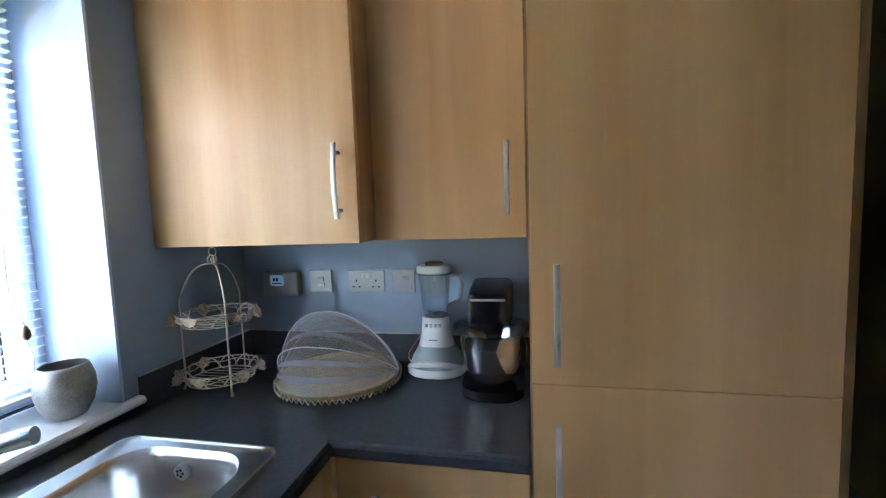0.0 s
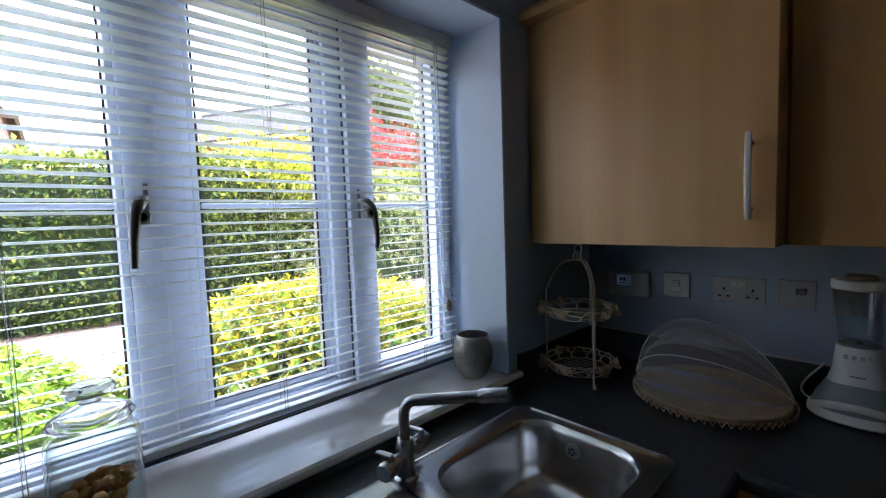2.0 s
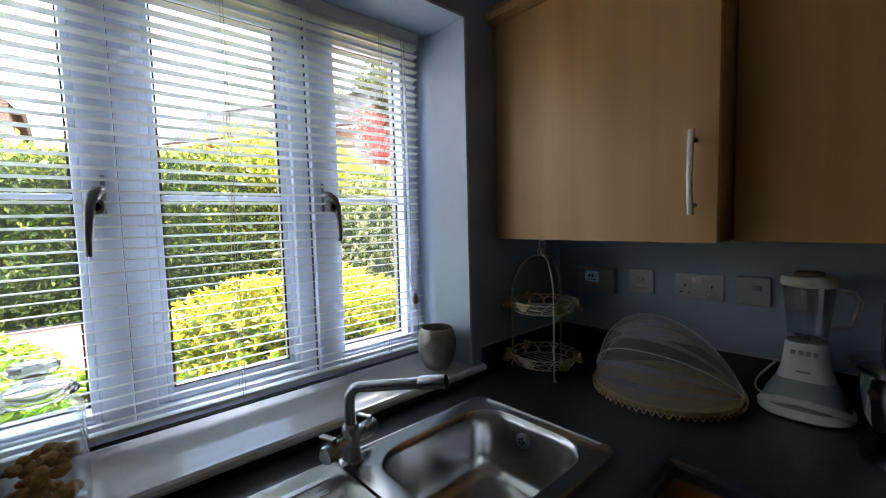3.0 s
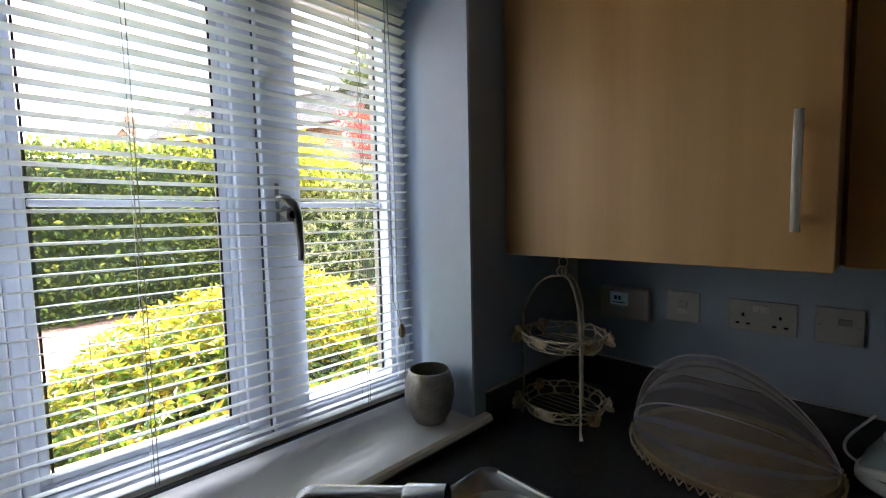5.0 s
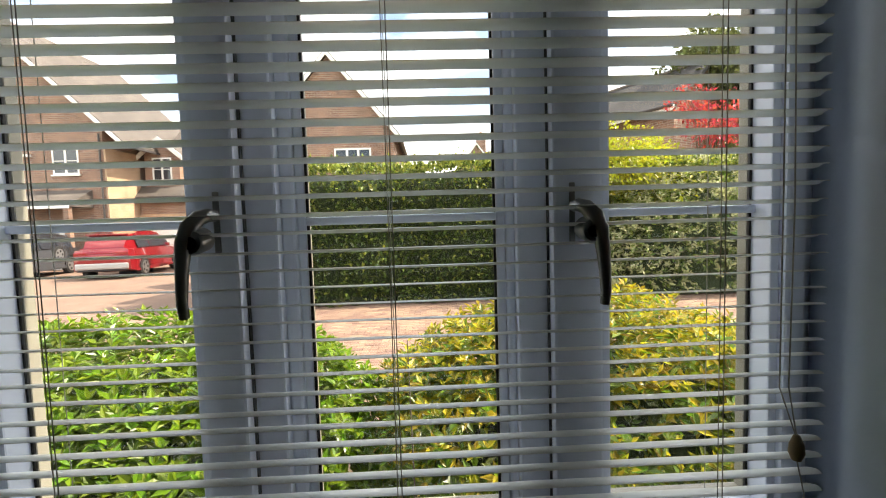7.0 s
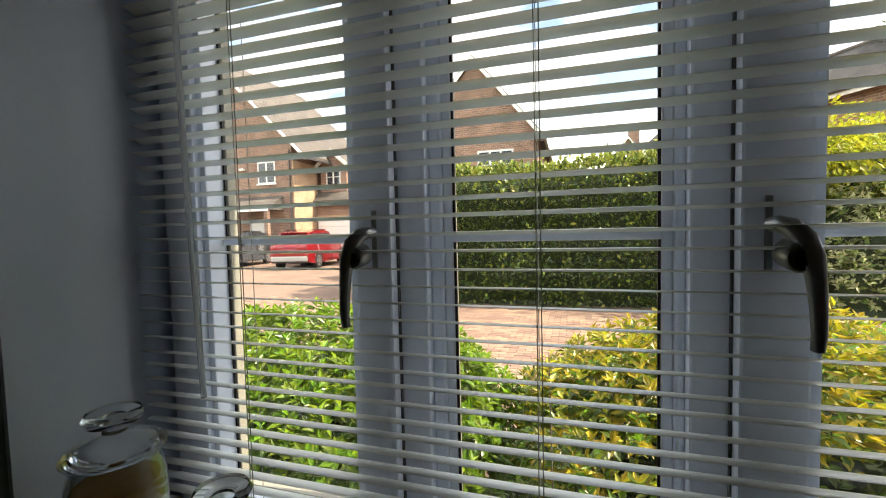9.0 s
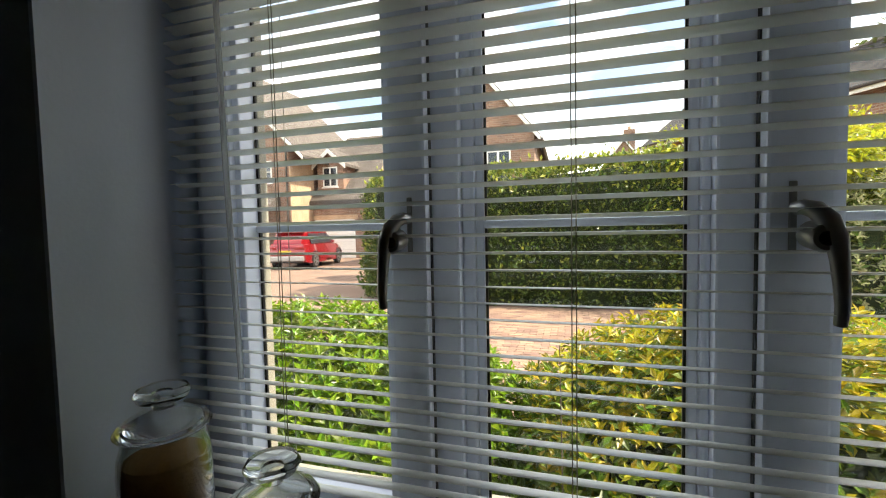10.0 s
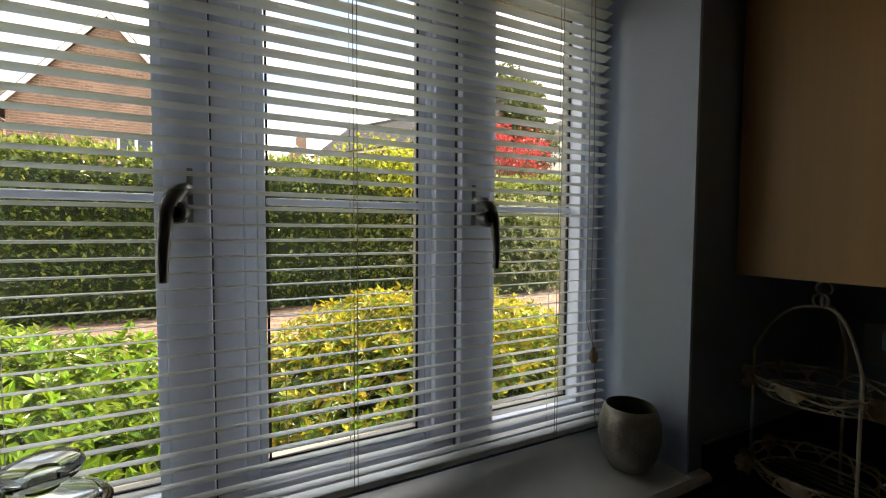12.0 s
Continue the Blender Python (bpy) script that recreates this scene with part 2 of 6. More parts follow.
M = {
    "oak": wood_material("oak_laminate", (0.70, 0.425, 0.190), (0.53, 0.293, 0.110)),
    # Shaded copy of the oak: same laminate, side shade put into the colour.
    "oak_shaded": wood_material("shaded_oak_laminate", (0.46, 0.27, 0.12), (0.36, 0.20, 0.085)),
    "wall": material("blue_grey_paint", (0.345, 0.418, 0.518), 0.75, vary=0.05, scale=2.5, bump=0.12, bump_scale=180),
    "far_wall": material("off_white_paint", (0.80, 0.79, 0.76), 0.8, vary=0.04, scale=2, bump=0.1),
    # Pale reveal paint with the window's blue skylight mixed into the colour.
    "reveal": material("skylight_blue_paint", (0.64, 0.745, 0.92), 0.40, vary=0.05, scale=3, bump=0.12, bump_scale=140),
    "ceiling": material("white_ceiling_paint", (0.88, 0.88, 0.87), 0.85, vary=0.03, scale=2, bump=0.1),
    "floor": material("pale_floor_tile", (0.34, 0.30, 0.25), 0.4, vary=0.2, scale=3),
    "worktop": material("black_speckled_laminate", (0.030, 0.031, 0.036), 0.30, vary=0.8, scale=90, fine=0.9, bump=0.06, bump_scale=300),
    "carcass": material("white_melamine", (0.72, 0.71, 0.68), 0.5, vary=0.04),
    "sill": material("glossy_white_sill", (0.74, 0.73, 0.72), 0.18, vary=0.05, scale=4, coat=0.3),
    # White plastic; the blue in this colour is painted skylight.
    "upvc": material("skylit_white_upvc", (0.70, 0.765, 0.90), 0.28, vary=0.03, scale=5),
    "seal": material("grey_rubber_seal", (0.10, 0.105, 0.115), 0.6),
    "gasket": material("black_rubber", (0.015, 0.015, 0.016), 0.6),
    "slat": material("white_aluminium_slat", (0.81, 0.84, 0.83), 0.30, vary=0.04, scale=3),
    "cord": material("pale_cord", (0.42, 0.40, 0.36), 0.8, vary=0.15, scale=60),
    "knob": material("dark_wooden_toggle", (0.24, 0.16, 0.09), 0.45, vary=0.25, scale=60),
    "wand": net_material("cloudy_clear_acrylic", (0.70, 0.74, 0.78), 0.45),
    "chrome": material("brushed_nickel", (0.70, 0.68, 0.64), 0.42, 0.7, vary=0.05, scale=30),
    "dark_metal": material("dull_grey_metal", (0.30, 0.31, 0.32), 0.36, 0.7, vary=0.12, scale=20),
    "steel": material("brushed_steel", (0.62, 0.62, 0.62), 0.24, 1.0, vary=0.08, scale=14, stretch_by=(1, 12, 1), bump=0.02, bump_scale=200),
    "tap": material("satin_chrome", (0.50, 0.51, 0.53), 0.24, 1.0, vary=0.06, scale=16),
    "plate": material("brushed_steel_plate", (0.40, 0.395, 0.385), 0.48, 0.3, vary=0.06, scale=30, stretch_by=(1, 1, 14)),
    "plug_white": material("off_white_plastic", (0.56, 0.54, 0.50), 0.4, vary=0.05),
    "dark": material("black_plastic", (0.012, 0.012, 0.014), 0.22, vary=0.2, scale=20),
    "grey_plastic": material("silver_grey_plastic", (0.46, 0.46, 0.45), 0.42, vary=0.05),
    "green_plastic": material("grey_green_plastic", (0.26, 0.31, 0.31), 0.45, vary=0.05),
    "white_plastic": material("white_plastic", (0.74, 0.74, 0.72), 0.35, vary=0.04),
    "lcd": material("blue_lit_display", (0.12, 0.22, 0.32), 0.3, vary=0.05),
    "cream_metal": material("worn_cream_enamel", (0.60, 0.53, 0.42), 0.55, vary=0.3, scale=50, bump=0.2, bump_scale=220),
    "petal": material("aged_cream_petals", (0.56, 0.44, 0.30), 0.6, vary=0.35, scale=70, bump=0.2, bump_scale=200),
    "net": net_material("white_netting", (0.84, 0.82, 0.86), 0.255),
    "net_fold": net_material("folded_white_netting", (0.84, 0.82, 0.86), 0.31),
    "cane": material("pale_woven_cane", (0.36, 0.265, 0.15), 0.7, vary=0.35, scale=40, bump=0.5, bump_scale=150),
    "rib": material("netting_seam", (0.50, 0.47, 0.46), 0.8, vary=0.15, scale=60),
    "glass": glass_material("clear_lid_glass", (0.95, 0.97, 0.965), 1.33, 0.06),
    "jug": glass_material("clear_jug_glass", (0.92, 0.95, 0.97), 1.5, 0.03, thin=True, rim=3.2),
    "jar_glass": glass_material("clear_jar_glass", (0.95, 0.97, 0.965), 1.5, 0.02, thin=True, rim=2.6),
    "polished": material("polished_steel", (0.62, 0.61, 0.60), 0.13, 1.0, vary=0.04, scale=6),
    # Outer bead: white plastic, its cream sunlit look put into a darkened colour.
    "outer_bead": material("sunlit_cream_upvc", (0.27, 0.255, 0.21), 0.5, vary=0.12, scale=20),
    "hall": material("beige_brown_hall_paint", (0.46, 0.38, 0.25), 0.85, vary=0.06, scale=2),
    "pane": glass_material("window_glass", (0.97, 0.98, 0.98), 1.35, 0.0, thin=True),
    "pumice": material("mottled_silver_glaze", (0.27, 0.25, 0.22), 0.34, 0.55, vary=0.5, scale=26, bump=0.35, bump_scale=60, fine=0.8),
    "coffee": material("brown_powder", (0.38, 0.20, 0.06), 0.9, vary=0.3, scale=60, bump=0.4, bump_scale=220),
    "biscuit": material("orange_brown_biscuit", (0.40, 0.18, 0.05), 0.8, vary=0.4, scale=50, bump=0.6, bump_scale=120, spread="island"),
    # outside
    "brick": brick_material("red_brown_brick", (0.30, 0.16, 0.108), (0.165, 0.088, 0.064), (0.33, 0.275, 0.225), 1.1),
    # Lit copy of the house brick: sunshine is put into the paler tan.
    "sunlit_brick": brick_material("sunlit_tan_brick", (0.52, 0.34, 0.21), (0.46, 0.29, 0.18), (0.45, 0.36, 0.27)),
    "tile": brick_material("grey_brown_roof_tile", (0.125, 0.105, 0.092), (0.09, 0.076, 0.068), (0.04, 0.034, 0.03), 1.0, 0.22, 0.2),
    "dark_tile": brick_material("weathered_dark_tile", (0.046, 0.043, 0.043), (0.034, 0.032, 0.032), (0.018, 0.017, 0.017), 1.0, 0.22, 0.2),
    "white_paint": material("white_painted_timber", (0.76, 0.75, 0.72), 0.5, vary=0.05, scale=3),
    "render": material("white_render", (0.74, 0.71, 0.66), 0.85, vary=0.06, scale=1.5),
    "dark_glass": material("dark_window_glass", (0.03, 0.035, 0.045), 0.06, vary=0.1, spec=0.8),
    "gutter": material("dark_gutter", (0.05, 0.045, 0.045), 0.5),
    "lead": material("lead_grey", (0.16, 0.165, 0.175), 0.55, vary=0.15),
    "paver": material("pink_block_paver", (0.225, 0.142, 0.105), 0.85, vary=0.16, scale=6, bump=0.4, bump_scale=90, spread="island"),
    "paver_piece": material("pink_block_paver_piece", (0.225, 0.142, 0.105), 0.85, vary=0.16, scale=6, bump=0.4, bump_scale=90, spread="object"),
    "paving": brick_material("far_block_paving", (0.24, 0.15, 0.11), (0.20, 0.128, 0.096), (0.15, 0.105, 0.08), 1.0, 0.2, 0.1, flat=True),
    "soil": material("bark_soil", (0.085, 0.06, 0.042), 0.95, vary=0.5, scale=9, bump=0.8, bump_scale=40),
    "grass": material("far_grass", (0.09, 0.13, 0.035), 0.9, vary=0.4, scale=3, bump=0.6, bump_scale=40),
    "bark": material("grey_brown_bark", (0.12, 0.085, 0.06), 0.9, vary=0.35, scale=12, bump=0.7, bump_scale=40),
    "leaf_green": leaf_material("fresh_green_leaf", (0.16, 0.26, 0.020), 0.30),
    "leaf_yellow": leaf_material("yellow_green_leaf", (0.38, 0.325, 0.026)),
    "leaf_mid": leaf_material("mid_green_leaf", (0.13, 0.19, 0.035), 0.32),
    "leaf_hedge": leaf_material("dark_laurel_leaf", (0.080, 0.120, 0.032), 0.24, 0.3),
    "leaf_hedge_tip": leaf_material("pale_laurel_tip", (0.27, 0.31, 0.06), 0.35, 0.4),
    "leaf_lime": leaf_material("lime_yellow_leaf", (0.34, 0.36, 0.030), 0.4, 0.45),
    "leaf_cream": leaf_material("cream_edged_leaf", (0.36, 0.37, 0.19), 0.35, 0.35),
    # Near-black fill colour standing in for the shade between leaves.
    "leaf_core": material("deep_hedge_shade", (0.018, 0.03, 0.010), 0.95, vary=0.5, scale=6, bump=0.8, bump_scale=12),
    "leaf_red": leaf_material("scarlet_maple_leaf", (0.42, 0.036, 0.036), 0.45, 0.45, 0.02),
    "leaf_conifer": leaf_material("dark_conifer_spray", (0.125, 0.145, 0.05), 0.6, 0.25),
    "red_car": material("red_car_paint", (0.23, 0.006, 0.012), 0.18, 0.2, vary=0.03, coat=1.0),
    "grey_car": material("dark_grey_car_paint", (0.05, 0.055, 0.065), 0.18, 0.5, vary=0.03, coat=1.0),
    "tyre": material("tyre_rubber", (0.014, 0.014, 0.015), 0.8, vary=0.2),
    "rim": material("alloy_rim", (0.46, 0.47, 0.48), 0.3, 0.9),
    "bumper": material("silver_bumper", (0.36, 0.36, 0.36), 0.4, 0.5),
    "lamp_red": material("red_tail_lamp", (0.22, 0.006, 0.01), 0.15, vary=0.1),
    "plate_yellow": material("yellow_number_plate", (0.55, 0.40, 0.05), 0.5, vary=0.05),
}

lit = M["lcd"].node_tree.nodes["Principled BSDF"]
lit.inputs["Emission Color"].default_value, lit.inputs["Emission Strength"].default_value = (0.42, 0.66, 0.90, 1), 0.003

# ---- mesh helpers ----
ORIGIN = {}


def thing(name, loc, label, category, group="", kind=""):
    ob = new(name)
    ob.location = loc
    ob.empty_display_size = 0.05
    ORIGIN[ob] = Vector(loc)
    return tagged(ob, label, category, group, kind)


def part(name, bm, mat, parent=None, label="", smooth=False):
    """Links a bmesh, given in world coordinates, as one mesh object under a thing or part."""
    o = ORIGIN.get(parent, Vector((0, 0, 0)))
    if o.length:
        bmesh.ops.translate(bm, vec=-o, verts=bm.verts)
    me = bpy.data.meshes.new(name)
    bm.to_mesh(me)
    bm.free()
    for mm in (mat if isinstance(mat, (list, tuple)) else [mat]):
        me.materials.append(mm)
    if smooth:
        me.polygons.foreach_set("use_smooth", [True] * len(me.polygons))
        me.set_sharp_from_angle(angle=radians(40))
    ob = new(name, me)
    if parent is not None:
        ob.parent = parent
        ORIGIN[ob] = o
    if label:
        ob["label"] = label
    return ob


def structure(name, bm, mat, label, category, smooth=False):
    return tagged(part(name, bm, mat, None, "", smooth), label, category, "", "structure")


def box(bm, lo, hi, bevel=0.0, m=None):
    r = bmesh.ops.create_cube(bm, size=1.0)
    vs = r["verts"]
    lo, hi = Vector(lo), Vector(hi)
    for v in vs:
        v.co = Vector([lo[i] + (v.co[i] + 0.5) * (hi[i] - lo[i]) for i in range(3)])
    if bevel:
        es = list({e for v in vs for e in v.link_edges})
        res = bmesh.ops.bevel(bm, geom=es, offset=bevel, segments=2, profile=0.6, affect="EDGES")
        vs = list({v for f in res["faces"] for v in f.verts} | {v for v in vs if v.is_valid})
    if m is not None:
        bmesh.ops.transform(bm, matrix=m, verts=vs)
    return bm


def boxes(*list_of, bevel=0.0):
    bm = bmesh.new()
    for lo, hi in list_of:
        box(bm, lo, hi, bevel)
    return bm


def lathe(profile, centre, steps=28, close=False):
    """A turned shape: profile of (radius, height) about an upright axis at centre."""
    bm = bmesh.new()
    rings = []
    cx, cy, cz = centre
    for r, z in profile:
        if r < 1e-5:
            rings.append([bm.verts.new((cx, cy, cz + z))])
        else:
            rings.append([bm.verts.new((cx + r * math.cos(a * math.tau / steps), cy + r * math.sin(a * math.tau / steps), cz + z)) for a in range(steps)])
    pairs = list(zip(rings, rings[1:])) + ([(rings[-1], rings[0])] if close else [])
    for a, b in pairs:
        for i in range(steps):
            j = (i + 1) % steps
            if len(a) == 1 and len(b) == 1:
                continue
            if len(a) == 1:
                bm.faces.new((a[0], b[i], b[j]))
            elif len(b) == 1:
                bm.faces.new((a[i], b[0], a[j]))
            else:
                bm.faces.new((a[i], b[i], b[j], a[j]))
    bmesh.ops.recalc_face_normals(bm, faces=bm.faces)
    return bm


def tube(bm, path, radius, sides=8, closed=False):
    """A round rod along a path; radius: one number or one for each point."""
    pts = [Vector(p) for p in path]
    radii = radius if isinstance(radius, (list, tuple)) else [radius] * len(pts)
    rings, up = [], None
    count = len(pts)
    for i, p in enumerate(pts):
        a = pts[(i - 1) % count] if closed or i else pts[0]
        b = pts[(i + 1) % count] if closed or i < count - 1 else pts[-1]
        d = (b - a).normalized()
        if up is None:
            up = Vector((0, 0, 1)) if abs(d.z) < 0.9 else Vector((1, 0, 0))
        side = d.cross(up).normalized()
        up = side.cross(d).normalized()
        rings.append([bm.verts.new(p + radii[i] * (math.cos(k * math.tau / sides) * side + math.sin(k * math.tau / sides) * up)) for k in range(sides)])
    seq = list(zip(rings, rings[1:])) + ([(rings[-1], rings[0])] if closed else [])
    for a, b in seq:
        for k in range(sides):
            bm.faces.new((a[k], b[k], b[(k + 1) % sides], a[(k + 1) % sides]))
    if not closed:
        bm.faces.new(rings[0])
        bm.faces.new(list(reversed(rings[-1])))
    return bm


def rod(path, radius, sides=8, closed=False):
    bm = tube(bmesh.new(), path, radius, sides, closed)
    bmesh.ops.recalc_face_normals(bm, faces=bm.faces)
    return bm


def rounded(x0, y0, x1, y1, z, r, n=6):
    """The corner points of a rounded rectangle, anticlockwise."""
    out = []
    for cx, cy, a0 in ((x1 - r, y1 - r, 0), (x0 + r, y1 - r, 90), (x0 + r, y0 + r, 180), (x1 - r, y0 + r, 270)):
        for k in range(n + 1):
            a = radians(a0 + 90 * k / n)
            out.append((cx + r * math.cos(a), cy + r * math.sin(a), z))
    return out


def loft(loops, cap_start=True, cap_end=True):
    bm = bmesh.new()
    rings = [[bm.verts.new(p) for p in lp] for lp in loops]
    for a, b in zip(rings, rings[1:]):
        for i in range(len(a)):
            j = (i + 1) % len(a)
            bm.faces.new((a[i], a[j], b[j], b[i]))
    if cap_start:
        bm.faces.new(list(reversed(rings[0])))
    if cap_end:
        bm.faces.new(rings[-1])
    bmesh.ops.recalc_face_normals(bm, faces=bm.faces)
    return bm


def prism(poly, axis, a, b):
    """A flat polygon, in the two other axes' order, drawn out along an axis from a to b."""
    bm = bmesh.new()

    def at(p, s):
        q = list(p)
        q.insert("xyz".index(axis), s)
        return q
    r0, r1 = [bm.verts.new(at(p, a)) for p in poly], [bm.verts.new(at(p, b)) for p in poly]
    bm.faces.new(r0)
    bm.faces.new(list(reversed(r1)))
    for i in range(len(poly)):
        j = (i + 1) % len(poly)
        bm.faces.new((r0[i], r1[i], r1[j], r0[j]))
    bmesh.ops.recalc_face_normals(bm, faces=bm.faces)
    return bm


# ---- kitchen shell ----
Y_OPEN0, Y_OPEN1, Z_SILL, Z_HEAD = -1.838, -0.520, 0.935, 2.038
X_OUT = -0.32
GROUND = -0.10
structure("wall_west", boxes(((X_OUT, -4.2, -0.3), (0, Y_OPEN0, 2.7)), ((X_OUT, Y_OPEN1, -0.3), (0, 0.3, 2.7)),
                             ((X_OUT, Y_OPEN0, -0.3), (0, Y_OPEN1, Z_SILL)), ((X_OUT, Y_OPEN0, Z_HEAD), (0, Y_OPEN1, 2.7))),
          M["wall"], "blue-grey painted kitchen wall with the window opening", "wall")
structure("wall_north", boxes(((0, 0, -0.3), (1.66, 0.3, 2.7)), ((2.62, 0, -0.3), (3.4, 0.3, 2.7))), M["wall"], "blue-grey painted kitchen wall behind the worktop", "wall")
structure("wall_east", boxes(((3.1, -3.9, -0.3), (3.4, 0, 2.7))), M["far_wall"], "off-white painted wall across the kitchen", "wall")
structure("wall_south", boxes(((0, -4.2, -0.3), (3.4, -3.9, 2.7))), M["far_wall"], "off-white painted wall at the kitchen's end", "wall")
structure("wall_hall", prism([(1.46, 0.3), (1.66, 0.3), (1.66, 1.7), (2.62, 1.7), (2.62, 0.3), (2.82, 0.3), (2.82, 1.9), (1.46, 1.9)], "z", -0.3, 2.7), M["hall"], "beige-brown wall of the unlit hall", "wall")
structure("floor", boxes(((0, -3.9, -0.2), (3.1, 0, 0.0)), ((1.66, 0, -0.2), (2.62, 1.7, 0.0))), M["floor"], "pale tiled kitchen floor", "floor")
structure("ceiling", boxes(((0, -3.9, 2.4), (3.1, 0, 2.55)), ((1.66, 0, 2.4), (2.62, 1.7, 2.55))), M["ceiling"], "plain white ceiling", "ceiling")
# Reveal lining; its blue tint stands for skylight from the window.
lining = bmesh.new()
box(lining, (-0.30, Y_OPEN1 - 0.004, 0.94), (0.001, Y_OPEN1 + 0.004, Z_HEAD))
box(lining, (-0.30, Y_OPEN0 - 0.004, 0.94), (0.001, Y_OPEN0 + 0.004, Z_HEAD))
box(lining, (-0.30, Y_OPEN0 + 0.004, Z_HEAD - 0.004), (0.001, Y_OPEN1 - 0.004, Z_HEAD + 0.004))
structure("window_reveal", lining, M["reveal"], "pale painted plaster reveal round the window, blue skylight in its colour", "window reveal")
structure("window_sill", boxes(((-0.222, Y_OPEN0 + 0.005, 0.931), (0.002, Y_OPEN1 - 0.005, 0.955))), M["sill"], "glossy white window board with a rounded nose", "window sill")
nose = prism([(0.0, 0.931), (0.016, 0.931), (0.023, 0.936), (0.026, 0.943), (0.023, 0.950), (0.016, 0.955), (0.0, 0.955)], "y", Y_OPEN0 - 0.045, Y_OPEN1 + 0.045)
nb = part("nose", nose, M["sill"], bpy.data.objects["window_sill"])

# ---- window with three lights ----
window = tagged(new("window_1"), "white plastic casement window with three lights and glazing bars", "window", "", "structure")
ORIGIN[window] = Vector((0, 0, 0))
XF0, XF1 = -0.300, -0.241            # frame depth
Z0, Z1 = 0.955, Z_HEAD - 0.004
YA, YB = Y_OPEN0 + 0.004, Y_OPEN1 - 0.004
part("window_frame", boxes(((XF0, YA, Z0), (XF1, YA + 0.05, Z1)), ((XF0, YB - 0.05, Z0), (XF1, YB, Z1)),
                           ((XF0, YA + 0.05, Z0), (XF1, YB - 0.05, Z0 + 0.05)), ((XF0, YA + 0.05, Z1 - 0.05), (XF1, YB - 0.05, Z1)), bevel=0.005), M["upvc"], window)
for y in (-1.352, -0.944):
    part("mullion", boxes(((XF0, y - 0.030, Z0 + 0.05), (XF1, y + 0.030, Z1 - 0.05)), bevel=0.004), M["upvc"], window)


def light(y0, y1, g0, g1, sash):
    """One light: its ring of profile from y0..y1 round glass from g0..g1."""
    xi = -0.215 if sash else -0.256
    za, zb, ga, gb = Z0 + (0.036 if sash else 0.05), Z1 - (0.036 if sash else 0.05), 1.036, 1.957
    name = "sash" if sash else "fixed_light"
    ring = part(name, boxes(((-0.29, y0, za), (xi, g0 - 0.014, zb)), ((-0.29, g1 + 0.014, za), (xi, y1, zb)),
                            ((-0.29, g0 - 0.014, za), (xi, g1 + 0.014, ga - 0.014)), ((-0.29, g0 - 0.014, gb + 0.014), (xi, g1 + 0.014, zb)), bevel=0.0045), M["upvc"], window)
    xb = xi - (0.010 if sash else 0.006)
    bead = bmesh.new()
    for lo, hi in (((-0.27, g0 - 0.0135, ga - 0.0135), (xb, g0, gb + 0.0135)), ((-0.27, g1, ga - 0.0135), (xb, g1 + 0.0135, gb + 0.0135)),
                   ((-0.27, g0, ga - 0.0135), (xb, g1, ga)), ((-0.27, g0, gb), (xb, g1, gb + 0.0135))):
        box(bead, lo, hi, 0.003)
    part("glazing_bead", bead, M["upvc"], ring)
    part("gasket", boxes(((-0.266, g0 + 0.001, ga), (-0.262, g0 + 0.005, gb)), ((-0.266, g1 - 0.005, ga), (-0.262, g1 - 0.001, gb)),
                         ((-0.266, g0, ga + 0.001), (-0.262, g1, ga + 0.004))), M["gasket"], ring)
    if sash:
        part("seal", boxes(((-0.2405, y0 - 0.0022, za), (-0.2335, y0, zb)), ((-0.2405, y1, za), (-0.2335, y1 + 0.0022, zb)), ((-0.2405, y0, za - 0.0035), (-0.2335, y1, za))), M["seal"], ring, "dark grey rubber seal")
    # Bead outside the glass; its colour carries the sunlit cream edge.
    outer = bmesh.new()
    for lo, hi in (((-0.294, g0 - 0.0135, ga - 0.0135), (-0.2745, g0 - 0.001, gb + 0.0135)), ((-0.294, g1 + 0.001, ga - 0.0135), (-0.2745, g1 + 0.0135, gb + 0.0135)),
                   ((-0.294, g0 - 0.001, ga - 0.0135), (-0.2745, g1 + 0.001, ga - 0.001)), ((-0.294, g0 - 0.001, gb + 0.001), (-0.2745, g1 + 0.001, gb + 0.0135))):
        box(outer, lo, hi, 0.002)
    part("outer_bead", outer, M["outer_bead"], ring, "outer bead with the cream of sunlight in its colour")
    pane = part("pane", boxes(((-0.272, g0 - 0.008, ga - 0.008), (-0.268, g1 + 0.008, gb + 0.008))), M["pane"], ring)
    pane.visible_shadow = False
    part("glazing_bar", boxes(((-0.2675, g0 + 0.001, 1.4882), (-0.253, g1 - 0.001, 1.5006)), bevel=0.003), M["upvc"], ring)
    return ring


sash_a = light(-1.800, -1.368, -1.716, -1.442, True)
light(-1.322, -0.974, -1.287, -1.001, False)
sash_b = light(-0.928, -0.556, -0.842, -0.602, True)


